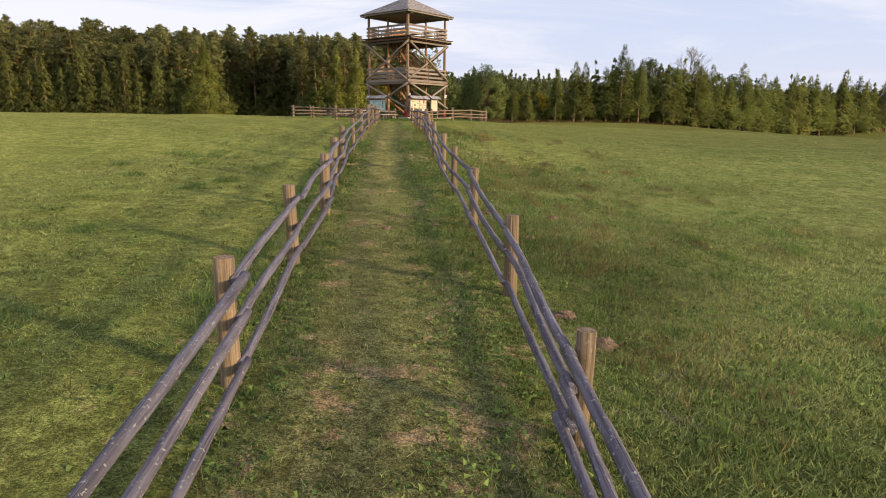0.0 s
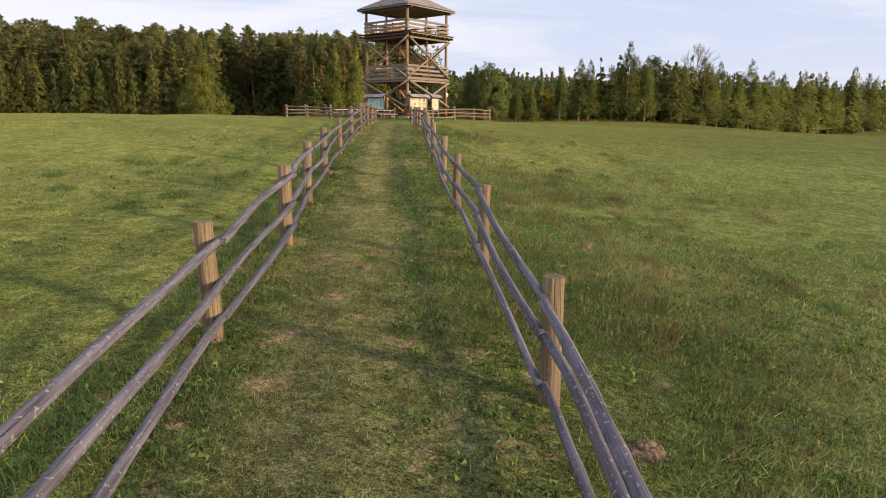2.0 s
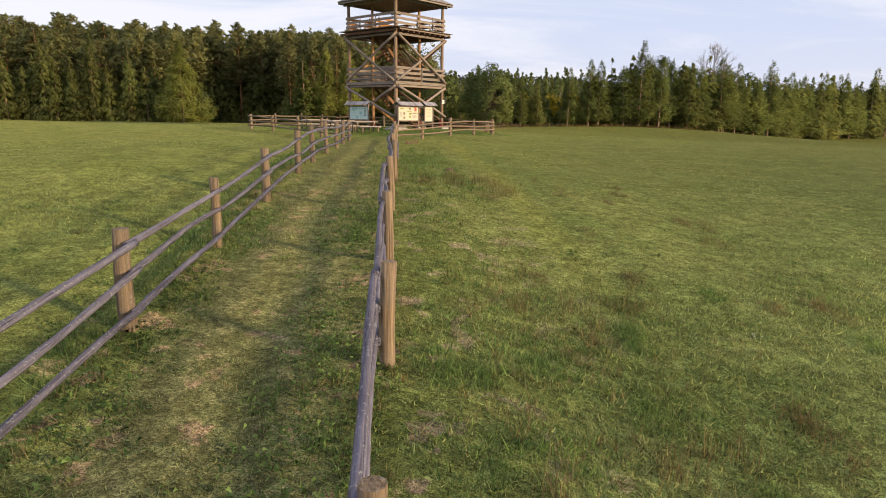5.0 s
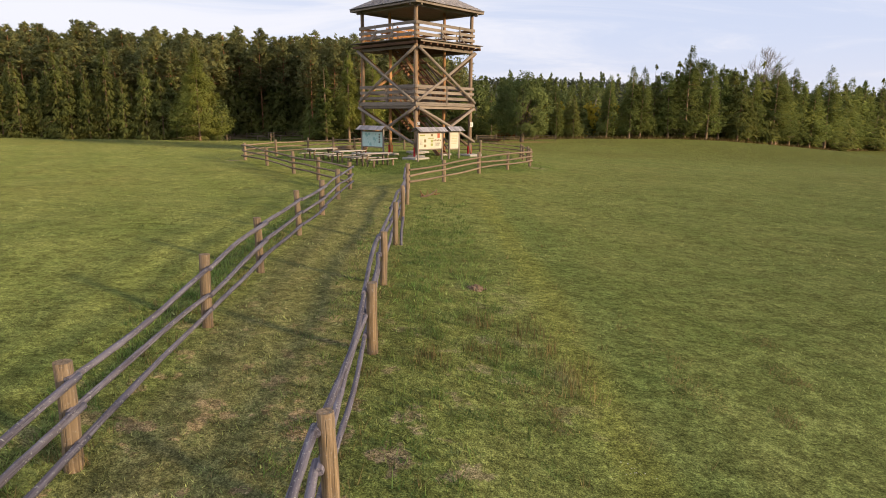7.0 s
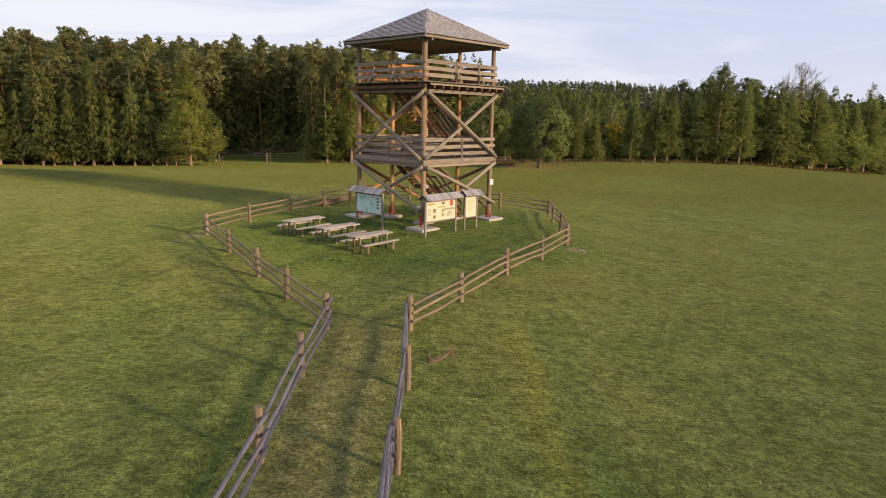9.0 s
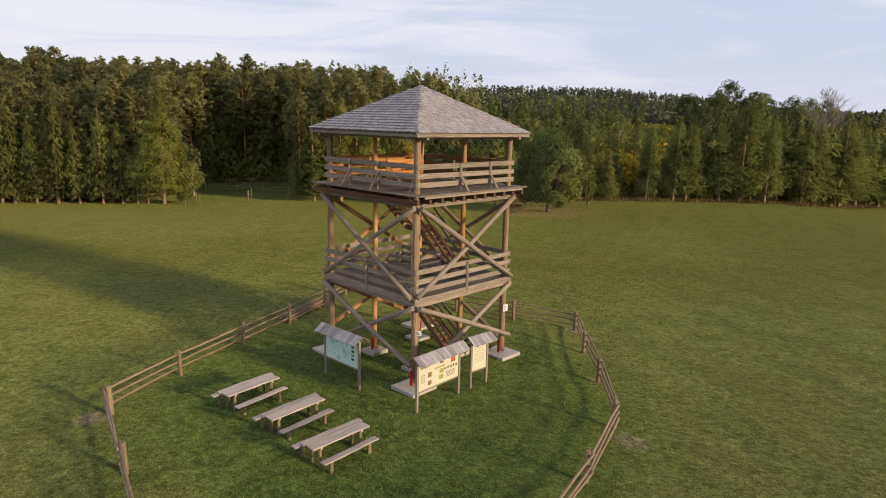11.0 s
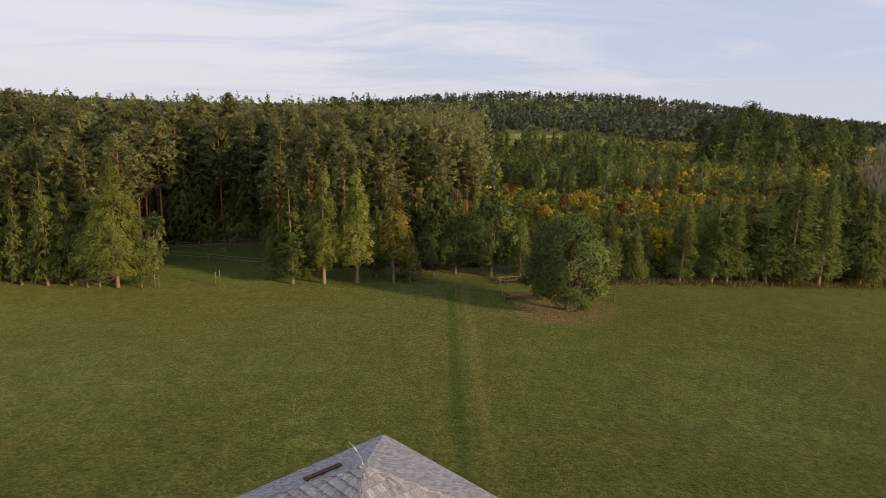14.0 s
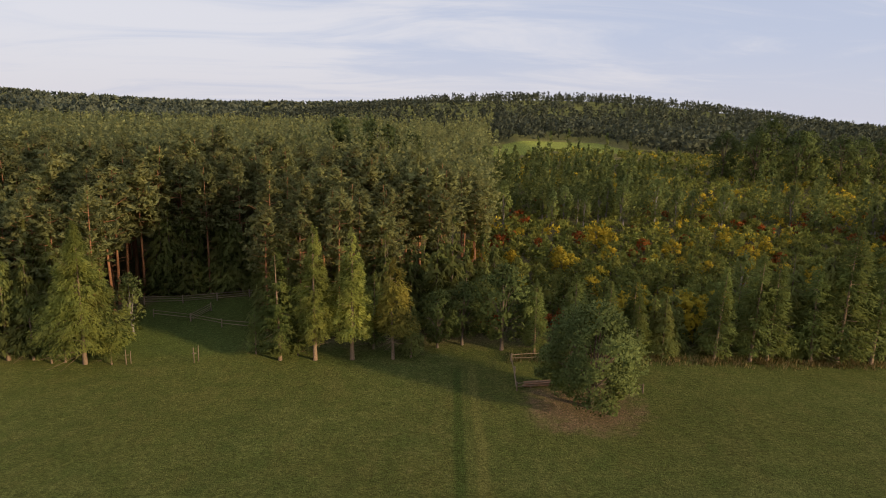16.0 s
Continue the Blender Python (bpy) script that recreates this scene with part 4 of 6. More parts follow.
def bench_thing():
    t = thing("bench", Matrix(), "half-log bench on short round legs set in the grass", "bench", "picnic tables and benches")
    bm = box_bm(-1.12, 1.12, -.125, .125, 0.385, 0.445, 0.018)
    bmesh.ops.subdivide_edges(bm, edges=[e for e in bm.edges if e.calc_length() > 1], cuts=6)
    for v in bm.verts:
        v.co.z += 0.008 * math.sin(v.co.x * 2.2)
        v.co.y += random.uniform(-.012, .012)
    part("seat", bm, M_TABLE, t)
    for x in (-0.78, 0.78):
        log("leg", (x, 0, -.1), (x, 0, .385), 0.07, 0.065, M_FPOST, t, 0.0, 9, 3)
    return t


tables = [(-6.15, -5.38, 51), (-4.12, -7.10, 49), (-2.36, -8.95, 46)]
tab, ben = table_thing(), bench_thing()
first_t = first_b = True
for x, y, a in tables:
    m = pose(x, y, gz(x, y), 0, 0, a)
    if first_t:
        tab.matrix_basis = m
    else:
        copy_thing(tab, m)
    first_t = False
    for s in (-1, 1):
        off = Vector((math.cos(radians(a)) * .05 * s, math.sin(radians(a)) * .05 * s, 0)) + Vector((math.sin(radians(a)), -math.cos(radians(a)), 0)) * .68 * s
        mb = pose(x + off.x, y + off.y, gz(x + off.x, y + off.y), 0, 0, a + s * 1.5 + (180 if s < 0 else 0))
        if first_b:
            ben.matrix_basis = mb
        else:
            copy_thing(ben, mb)
        first_b = False

# ---- notice boards ----


def notice_board(p0, p1, label, style):
    """Two posts, a framed panel and a small shake roof; the front looks to the right of p0 -> p1."""
    p0, p1 = Vector((*p0, gz(*p0))), Vector((*p1, gz(*p1)))
    w = (p1 - p0).length
    base = (p0 + p1) / 2
    base.z = min(p0.z, p1.z)
    ang = math.degrees(math.atan2(p1.y - p0.y, p1.x - p0.x))
    m = pose(*base, 0, 0, ang)
    t = thing("notice_board", m, label, "notice board", "notice boards")
    L = lambda x, y, z: m @ Vector((x, y, z))
    for x in (-w / 2, w / 2):
        beam("post", L(x, 0, -.2), L(x, 0, 1.98), 0.10, 0.10, M_BOARD, t, up=m.to_3x3() @ Vector((0, 1, 0)))
    zb, zt = (0.80, 1.78) if w > 1.5 else (0.72, 1.80)
    for z in (zb - .03, zt + .03):
        beam("frame_rail", L(-w / 2, 0.01, z), L(w / 2, 0.01, z), 0.05, 0.08, M_BOARD, t)
    pan = part("panel", box_bm(-w / 2 + .05, w / 2 - .05, -.02, .02, zb, zt), M_TEAL2 if style == "map" else M_CREAM, t, "", m)
    rows = []
    if style == "map":
        rng = random.Random(8)
        for k in range(16):
            cx, cz, r = rng.uniform(-w * .42, w * .22), rng.uniform(zb + .1, zt - .1), rng.uniform(.05, .16)
            bm = bmesh.new()
            ring = [bm.verts.new((cx + r * rng.uniform(.6, 1.2) * math.cos(a * .785), -.0235 - .0002 * k, cz + r * rng.uniform(.6, 1.2) * math.sin(a * .785))) for a in range(8)]
            bm.faces.new(ring)
            part("map_area", bm, M_TEAL, pan, "", m)
        for k in range(4):
            rows.append((w * .33, zt - .16 - .17 * k, .16, .10, M_INK if k % 2 else M_PHOTO))
    elif style == "big":
        rows = [(-w * .33, zt - .10, .5, .09, M_OLIVE), (w * .02, zt - .30, .55, .06, M_OLIVE), (w * .06, zt - .10, .22, .15, M_PHOTO), (w * .34, zt - .14, .24, .30, M_PHOTO2), (-w * .22, zt - .46, .2, .2, M_PHOTO), (-w * .22, zt - .78, .2, .17, M_PHOTO), (w * .06, zt - .48, .22, .17, M_OLIVE), (w * .06, zt - .72, .22, .17, M_OLIVE)]
        for k in range(5):
            rows.append((w * (.15 + .068 * k), zt - .45 + .02 * (k % 2), .10, .10, M_PHOTO))
        for k in range(5):
            rows.append((w * .28, zt - .60 - .05 * k, .5, .015, M_INK))
            rows.append((-w * .38, zt - .40 - .07 * k, .25, .015, M_INK))
    else:
        for k in range(6):
            rows.append((0, zt - .18 - .11 * k, w * .6, .018, M_OLIVE))
    for cx, cz, ww, hh, mt in rows:
        part("print", box_bm(cx - ww / 2, cx + ww / 2, -.027, -.0235, cz - hh / 2, cz + hh / 2), mt, pan, "", m)
    # little gable roof of split shakes
    rw = w / 2 + .22
    for s in (-1, 1):
        nsh = int(2 * rw / .13)
        for k in range(nsh):
            x = -rw + (k + .5) * 2 * rw / nsh
            beam("roof_shake", L(x, s * .01, 2.20), L(x + random.uniform(-.01, .01), s * (.42 + random.uniform(-.02, .02)), 1.92), 2 * rw / nsh - .004, .02, M_SHINGLE, t, up=m.to_3x3() @ Vector((0, s * .5, 1)))
    beam("ridge_beam", L(-rw + .03, 0, 2.14), L(rw - .03, 0, 2.14), .07, .09, M_POST, t)
    for x in (-w / 2, w / 2):
        for s in (-1, 1):
            beam("rafter", L(x, 0, 2.13), L(x, s * .38, 1.89), .05, .07, M_POST, t)
    return t


notice_board((-3.78, -2.45), (-2.2, -3.95), "roofed wooden notice board with a teal map panel", "map")
notice_board((0.16, -5.98), (1.76, -4.28), "roofed wooden notice board with a cream picture panel", "big")
notice_board((2.27, -3.8), (2.95, -3.2), "small roofed notice board with a cream sheet", "small")


def pole_pile(x, y, a):
    """Spare fence poles stacked on two bearers."""
    z = gz(x, y)
    t = thing("pole_pile", pose(x, y, z, 0, 0, a), "stack of spare grey poles beside the enclosure fence", "poles")
    m = WORLD_OF[t]
    for k, (yy, zz) in enumerate(((-.22, .14), (-.09, .15), (.05, .14), (.19, .15), (-.15, .27), (.0, .27), (.13, .27), (-.06, .38))):
        log("pole", m @ Vector((-1.9 + random.uniform(-.3, .2), yy, zz)), m @ Vector((1.9 + random.uniform(-.3, .4), yy + random.uniform(-.08, .08), zz)), .06, .045, M_OLD, t, .03, 8, 6)
    for xx in (-1.2, 1.2):
        log("bearer", m @ Vector((xx, -.35, .04)), m @ Vector((xx, .35, .04)), .05, .05, M_OLD, t, 0, 8, 3)


pole_pile(-6.35, 5.6, 68)


# ---- small things in and beyond the meadow ----
G2 = "old fences at the wood's edge"
fence("paddock_fence", [(-42.3, 86.6), (-36.8, 87.0), (-32.1, 88.0), (-27.7, 89.4), (-22.5, 89.9)], "old grey three-rail paddock fence at the wood's edge", G2, 1, 1.2, (1.05, .72, .38), .08, .05, M_OLD, M_OLD)
fence("paddock_fence", [(-38.5, 81.2), (-32.6, 79.4), (-27.5, 76.9), (-23.1, 75.8)], "old grey paddock fence at the wood's edge", G2, 1, 1.15, (1.0, .55), .08, .045, M_OLD, M_OLD)
fence("paddock_fence", [(-32.6, 79.4), (-31.4, 83.6)], "old grey paddock gate fence", G2, 1, 1.15, (1.0, .7, .42, .2), .08, .045, M_OLD, M_OLD)
fence("paddock_fence", [(9.3, 57.9), (13.6, 58.6), (18.7, 58.6), (22.0, 57.6)], "low brown rail fence behind the pear tree", G2, 1, .95, (.8, .45), .07, .045, M_FPOST, M_FPOST)
fence("paddock_fence", [(9.3, 57.9), (9.5, 62.0), (9.5, 65.6), (13.1, 66.2)], "low brown rail fence behind the pear tree", G2, 1, .95, (.8, .45), .07, .045, M_FPOST, M_FPOST)


def stake_guard(x, y, n):
    z = gz(x, y)
    t = thing("tree_guard", pose(x, y, z), "three upright stakes guarding a sapling at the meadow's edge", "stakes", "tree guards")
    for k in range(n):
        a = 2.1 * k + .4
        dx, dy = math.cos(a) * .32, math.sin(a) * .32
        log("stake", (x + dx, y + dy, z - .1), (x + dx * 1.1, y + dy * .9, z + 1.5 + .15 * k), .045, .04, M_FPOST, t, .01, 7, 3)
    beam("cross_batten", (x - .3, y - .2, z + 1.1), (x + .3, y - .2, z + 1.15), .03, .07, M_FPOST, t)


stake_guard(-26.3, 65.0, 4)
stake_guard(-33.8, 64.6, 3)


def plank_stack(x, y, a):
    z = gz(x, y)
    t = thing("plank_stack", pose(x, y, z, 0, 0, a), "stack of reddish sawn slabs behind the pear tree", "planks")
    m = WORLD_OF[t]
    for k in range(9):
        yy, zz = (k % 3) * .28 - .28, .14 + .1 * (k // 3)
        beam("slab", m @ Vector((-1.6 + random.uniform(-.3, .3), yy, zz)), m @ Vector((1.5 + random.uniform(-.4, .4), yy + random.uniform(-.08, .08), zz)), .24, .07, M_STAIR, t, warp=.02)
    for xx in (-1.0, 1.0):
        beam("bearer", m @ Vector((xx, -.5, .05)), m @ Vector((xx, .5, .05)), .1, .1, M_OLD, t)


plank_stack(11.7, 59.3, 12)


def dead_branch(x, y):
    z = gz(x, y)
    t = thing("dead_branch", pose(x, y, z), "dry brown branch with twigs lying in the grass", "branch")
    rng = random.Random(4)
    log("limb", (x - .35, y - .25, z + .05), (x + .30, y + .30, z + .30), .045, .018, M_BARK, t, .06, 6, 5)
    for k in range(12):
        f = rng.uniform(-.35, .30)
        p0 = Vector((x + f, y + f * .8, z + .12))
        log("twig", p0, p0 + Vector((rng.uniform(-.2, .25), rng.uniform(-.2, .2), rng.uniform(-.05, .28))), .022, .008, M_STAIR, t, .03, 5, 3)


dead_branch(0.85, -21.9)
log_ob = thing("fallen_pole", pose(0.06, -30.9, gz(0.06, -30.9)), "loose grey pole leaning beside the path fence", "pole")
log("pole", (0.06, -30.9, gz(0.06, -30.9) - .12), (0.08, -29.85, gz(0.08, -29.85) + .55), .042, .036, M_RAIL, log_ob, .01, 8, 6)


# ---- molehills ----


def molehill(x, y, r, h, seed):
    """A low crumbly heap of dug soil."""
    rng = random.Random(seed)
    bm = bmesh.new()
    rings, segs = 5, 14
    top = bm.verts.new((0, 0, h))
    prev = None
    for i in range(1, rings + 1):
        f = i / rings
        ring = []
        for k in range(segs):
            a = 6.2832 * k / segs
            rr = r * f * rng.uniform(.8, 1.2)
            ring.append(bm.verts.new((rr * math.cos(a), rr * math.sin(a) * .8, h * (1 - f ** 1.6) * rng.uniform(.7, 1.25) - .015 * (i == rings) * 2)))
        for k in range(segs):
            if prev is None:
                bm.faces.new((top, ring[k], ring[(k + 1) % segs]))
            else:
                bm.faces.new((prev[k], ring[k], ring[(k + 1) % segs], prev[(k + 1) % segs]))
        prev = ring
    for k in range(26):
        a, d = rng.uniform(0, 6.28), r * rng.uniform(.1, 1.15)
        s = rng.uniform(.008, .022)
        bmesh.ops.create_icosphere(bm, subdivisions=1, radius=s, matrix=Matrix.Translation((d * math.cos(a), d * math.sin(a) * .8, max(.004, h * (1 - (d / r) ** 1.6)))))
    bmesh.ops.recalc_face_normals(bm, faces=bm.faces)
    me = bpy.data.meshes.new("molehill")
    bm.to_mesh(me)
    bm.free()
    me.materials.append(M_SOIL)
    ob = new("molehill", me)
    ob.matrix_world = pose(x, y, gz(x, y), 0, 0, rng.uniform(0, 360))
    tagged(ob, "small crumbly brown molehill in the meadow grass", "molehill", "molehills")


for k, (x, y, r) in enumerate(((.86, -56.82, .13), (.44, -54.84, .17), (1.76, -54.9, .16), (1.01, -56.14, .07), (1.74, -34.78, .2), (.43, -60.77, .17), (.62, -61.6, .2), (-1.86, -56.3, .08), (-1.69, -56.5, .1), (-.81, -56.07, .1))):
    molehill(x, y, r, r * .38, k)

# ---- trees ----
RNG = np.random.default_rng(11)


def tri_leaves(cen, size, dirs=None, flat=0.0, slim=0.45, rng=RNG, nrm=None):
    """One triangle per leaf spray at cen, pointing along dirs (or any way), its front towards nrm."""
    n = len(cen)
    d = rng.normal(size=(n, 3)) if dirs is None else dirs + rng.normal(size=(n, 3)) * 0.45
    d /= np.linalg.norm(d, axis=1, keepdims=True) + 1e-9
    s = rng.normal(size=(n, 3))
    s[:, 2] *= 1 - flat
    s -= d * np.sum(s * d, axis=1, keepdims=True)
    s /= np.linalg.norm(s, axis=1, keepdims=True) + 1e-9
    if nrm is not None:
        s *= np.where(np.sum(np.cross(s, d) * nrm, axis=1) > 0, -1.0, 1.0)[:, None]
    L = (size * rng.uniform(0.6, 1.4, n))[:, None]
    a = cen - d * L * 0.5 + s * L * slim
    b = cen - d * L * 0.5 - s * L * slim
    c = cen + d * L * 0.6
    return np.stack([a, b, c], 1).reshape(-1, 3)


def outward(p, rng, up=0.35, rand=0.5, zc=None, zk=0.0):
    """Soft shading directions of a crown: away from its axis, a little upwards, uneven."""
    o = p.copy()
    o[:, 2] = 0 if zc is None else (p[:, 2] - zc) * zk
    o /= np.linalg.norm(o, axis=1, keepdims=True) + 0.3
    o[:, 2] += up
    o += rng.normal(size=o.shape) * rand
    return o / (np.linalg.norm(o, axis=1, keepdims=True) + 1e-9)


def crown_mesh(p, size, d, mat, rng, slim=0.19, zc=None, zk=0.0, up=0.35):
    nn = outward(p, rng, up, 0.24, zc, zk)
    return mesh_np("crown", tri_leaves(p, size, d, slim=slim, rng=rng, nrm=nn), 3, mat, nn)


def limb_mesh(segs_list, mat, name="trunk", sides=6):
    """Joined tapered limbs: list of point lists with radii."""
    bm = bmesh.new()
    for pts, rads in segs_list:
        prev = None
        for i, (p, r) in enumerate(zip(pts, rads)):
            p = Vector(p)
            q = Vector(pts[min(i + 1, len(pts) - 1)]) - Vector(pts[max(i - 1, 0)])
            q.normalize()
            x = q.orthogonal().normalized()
            y = q.cross(x)
            ring = [bm.verts.new(p + (x * math.cos(6.283 * k / sides) + y * math.sin(6.283 * k / sides)) * r) for k in range(sides)]
            if prev:
                # match the nearest start vertex to limit twisting
                o = min(range(sides), key=lambda s: (ring[s].co - prev[0].co).length)
                ring = ring[o:] + ring[:o]
                if (ring[1].co - prev[1].co).length > (ring[-1].co - prev[1].co).length:
                    ring = [ring[0]] + ring[1:][::-1]
                for k in range(sides):
                    bm.faces.new((prev[k], prev[(k + 1) % sides], ring[(k + 1) % sides], ring[k]))
            prev = ring
    bmesh.ops.recalc_face_normals(bm, faces=bm.faces)
    for f in bm.faces:
        f.smooth = True
    me = bpy.data.meshes.new(name)
    bm.to_mesh(me)
    bm.free()
    me.materials.append(mat)
    return me


def conifer(h, width, base, n, rng, droop=0.25, hang=0.3, rise=0.1, shape=0.8, dense=1.0, fuzz=0.05):
    """Sprays of a layered conifer: boughs with twigs fanned out on both sides; returns places, ways, shading directions and sizes."""
    nb = max(24, int(h * 13 * dense))
    per = max(4, n // nb)
    sector = rng.uniform(.74, 1.12, 9)
    f = 1 - rng.uniform(0, 1, nb) ** .72
    a = np.arange(nb) * 2.4 + rng.uniform(-.5, .5, nb)
    L = width / 2 * (1 - f) ** shape * np.minimum(1.0, .62 + 3.2 * f) * rng.uniform(.66, 1.1, nb) * sector[(a % 6.283 * 9 / 6.284).astype(int)] + .16
    z = base + (h - base) * f
    f, a, L, z = (np.repeat(v, per) for v in (f, a, L, z))
    m = len(f)
    t = rng.uniform(.10, 1.0, m) ** .6
    r = L * t
    sd = rng.uniform(-1, 1, m)
    side = sd * (.10 + .30 * L * np.sin(np.minimum(t * .9 + .12, 1) * np.pi) ** .7)
    ca, sa = np.cos(a), np.sin(a)
    zz = z - droop * r + rise * r * r / np.maximum(L, .3) - hang * rng.uniform(0, .5, m) * np.minimum(r, 1.2) - .12 * np.abs(side) + rng.normal(0, fuzz, m)
    p = np.stack([ca * r - sa * side, sa * r + ca * side, zz], 1)
    so = np.sign(sd) * .6
    d = np.stack([ca - sa * so, sa + ca * so, -droop - hang * rng.uniform(.2, 1.6, m) + rise], 1)
    nn = np.stack([ca * .5 - sa * sd * .25, sa * .5 + ca * sd * .25, .75 - .4 * (1 - t)], 1) + rng.normal(0, .16, (m, 3))
    k = 14
    lead = np.stack([rng.normal(0, .05, k), rng.normal(0, .05, k), rng.uniform(h - 1.2, h - .1, k)], 1)
    p = np.concatenate([p, lead])
    d = np.concatenate([d, np.stack([rng.normal(0, .3, k), rng.normal(0, .3, k), np.ones(k)], 1)])
    sz = np.concatenate([np.minimum(1.05, .5 + 1.5 * (1 - f)), np.full(k, .5)])
    nn = np.concatenate([nn, rng.normal(0, .4, (k, 3)) + np.array([0, 0, .5])])
    return p, d, nn / (np.linalg.norm(nn, axis=1, keepdims=True) + 1e-9), sz


def clumps(centres, radii, n, rng, squash=0.7):
    k = rng.integers(0, len(centres), n)
    d = rng.normal(size=(n, 3))
    d /= np.linalg.norm(d, axis=1, keepdims=True)
    r = radii[k] * rng.uniform(0.35, 1.0, n) ** 0.5
    p = centres[k] + d * r[:, None] * np.array([1, 1, squash])
    return p, d


def proto(name, trunk_me, crown_me, label, category, group=""):
    t = thing(name, pose(0, 0, -500), label, category, group)
    for nm, me in (("trunk", trunk_me), ("crown", crown_me)):
        if me is not None:
            ob = new(nm, me)
            put_under(ob, t, pose(0, 0, -500))
    return t


def bend_trunk(h, r, rng, lean=0.02, n=7, top=0.15):
    pts, rad = [], []
    dx, dy = rng.normal(0, lean), rng.normal(0, lean)
    for i in range(n):
        f = i / (n - 1)
        pts.append((dx * h * f + rng.normal(0, lean * .5), dy * h * f + rng.normal(0, lean * .5), h * f - 0.3 * (i == 0)))
        rad.append(r * (1.25 if i == 0 else 1.0) * (1 - f) + r * top * f)
    return pts, rad


def make_pine(seed, h, n, size, low=.34, spread=3.3):
    """Scots pine: bare reddish bole, uneven boughs that end in brushes of needles."""
    rng = np.random.default_rng(seed)
    limbs = [bend_trunk(h * .97, 0.20, rng)]
    nb = 46
    tufts_n = 7
    per = max(4, n // (nb * tufts_n))
    cen, out = [], []
    for i in range(nb):
        f = low + (1 - low) * (i + .5) / nb
        prof = min(1.0, .40 + 2.2 * (f - low)) * min(1.0, (1 - f) / (1 - low) * 1.45) ** .8
        a = i * 2.4 + rng.uniform(-.7, .7)
        L = spread * prof * rng.uniform(.5, 1.12) + .3
        up = .10 + .5 * f * f
        end = np.array([math.cos(a) * L, math.sin(a) * L, h * f * .97 + up * L])
        root = np.array([0, 0, h * f * .97])
        if i % 2 == 0:
            limbs.append(([tuple(root), tuple((root + end) / 2 - np.array([0, 0, .12 * L])), tuple(end)], [.05, .035, .012]))
        for k in range(tufts_n):
            t = rng.uniform(.42, 1.05)
            w = .34 * L * (1.15 - abs(t - .7))
            c = root + (end - root) * t + rng.normal(0, 1, 3) * np.array([w, w, .22]) * .7
            cen.append(c)
            out.append((math.cos(a), math.sin(a), .55))
    for i in range(7):
        f = rng.uniform(.2, .42)
        a, L = rng.uniform(0, 6.28), rng.uniform(.7, 1.8)
        limbs.append(([(0, 0, h * f), (math.cos(a) * L, math.sin(a) * L, h * f + rng.uniform(-.4, .2))], [.03, .008]))
    for i in range(26):
        zt, a = .12 + 3.6 * rng.uniform() ** 1.3, i * 2.4
        r = .36 * zt * rng.uniform(.3, 1.0)
        cen.append(np.array([r * math.cos(a), r * math.sin(a), h - zt]))
        out.append((.5 * math.cos(a), .5 * math.sin(a), 1))
    cen, out = np.array(cen), np.array(out)
    m = len(cen) * per
    c, o = np.repeat(cen, per, axis=0), np.repeat(out, per, axis=0)
    d = rng.normal(size=(m, 3)) * np.array([1, 1, .55]) + o * .7
    d /= np.linalg.norm(d, axis=1, keepdims=True)
    p = c + d * rng.uniform(.05, .42, (m, 1))
    sz = size * np.where(c[:, 2] > h - 1.6, .6, 1.0)
    nn = d * .45 + o * .3 + np.array([0, 0, .45]) + rng.normal(0, .12, (m, 3))
    nn /= np.linalg.norm(nn, axis=1, keepdims=True)
    me = mesh_np("crown", tri_leaves(p, sz, d, slim=.27, rng=rng, nrm=nn), 3, L_PINE, nn)
    return limb_mesh(limbs, M_PBARK, sides=5), me


def make_conifer(seed, h, width, base, n, size, mat, bark, droop, hang=.3, rise=.1, shape=.8, dense=1.0, lean=.012, slim=.2, fuzz=.05):
    rng = np.random.default_rng(seed)
    limbs = [bend_trunk(h * .94, 0.0135 * h + .03, rng, lean, 7, .08)]
    for i in range(int(h * 1.6)):
        z = rng.uniform(base * .6, h * .85)
        L = width / 2 * (1 - z / h) ** shape * .8 + .2
        a = rng.uniform(0, 6.28)
        limbs.append(([(0, 0, z), (math.cos(a) * L, math.sin(a) * L, z - droop * L)], [.03, .008]))
    p, d, nn, sz = conifer(h, width, base, n, rng, droop, hang, rise, shape, dense, fuzz)
    return limb_mesh(limbs, bark, sides=5), mesh_np("crown", tri_leaves(p, size * sz, d, slim=slim, rng=rng, nrm=nn), 3, mat, nn)


def make_broad(seed, h, width, n, size, mat, bark, base=.15, clumpn=40, squash=.8):
    rng = np.random.default_rng(seed)
    limbs = [bend_trunk(h * .6, 0.022 * h, rng, .03)]
    cen, radii = [], []
    for i in range(clumpn):
        f = (i + .5) / clumpn
        z = h * (base + (1 - base) * f ** .9)
        prof = math.sin(min(1, (f * .93 + .07)) * math.pi) ** .6
        L = width / 2 * prof * rng.uniform(.45, .88)
        a = i * 2.4 + rng.uniform(-.6, .6)
        e = np.array([math.cos(a) * L, math.sin(a) * L, z * .93])
        cen.append(e)
        radii.append(width * .13 * rng.uniform(.5, 1.6) + .15)
        if i % 3 == 0:
            limbs.append(([(0, 0, max(h * .12, z * .45)), tuple(e * np.array([.45, .45, .85])), tuple(e)], [.012 * h * .6, .006 * h, .01]))
    p, d = clumps(np.array(cen), np.array(radii), n, rng, squash)
    d[:, 2] -= .25
    return limb_mesh(limbs, bark), crown_mesh(p, size, d, mat, rng, .42, .5 * h, .8, .2)


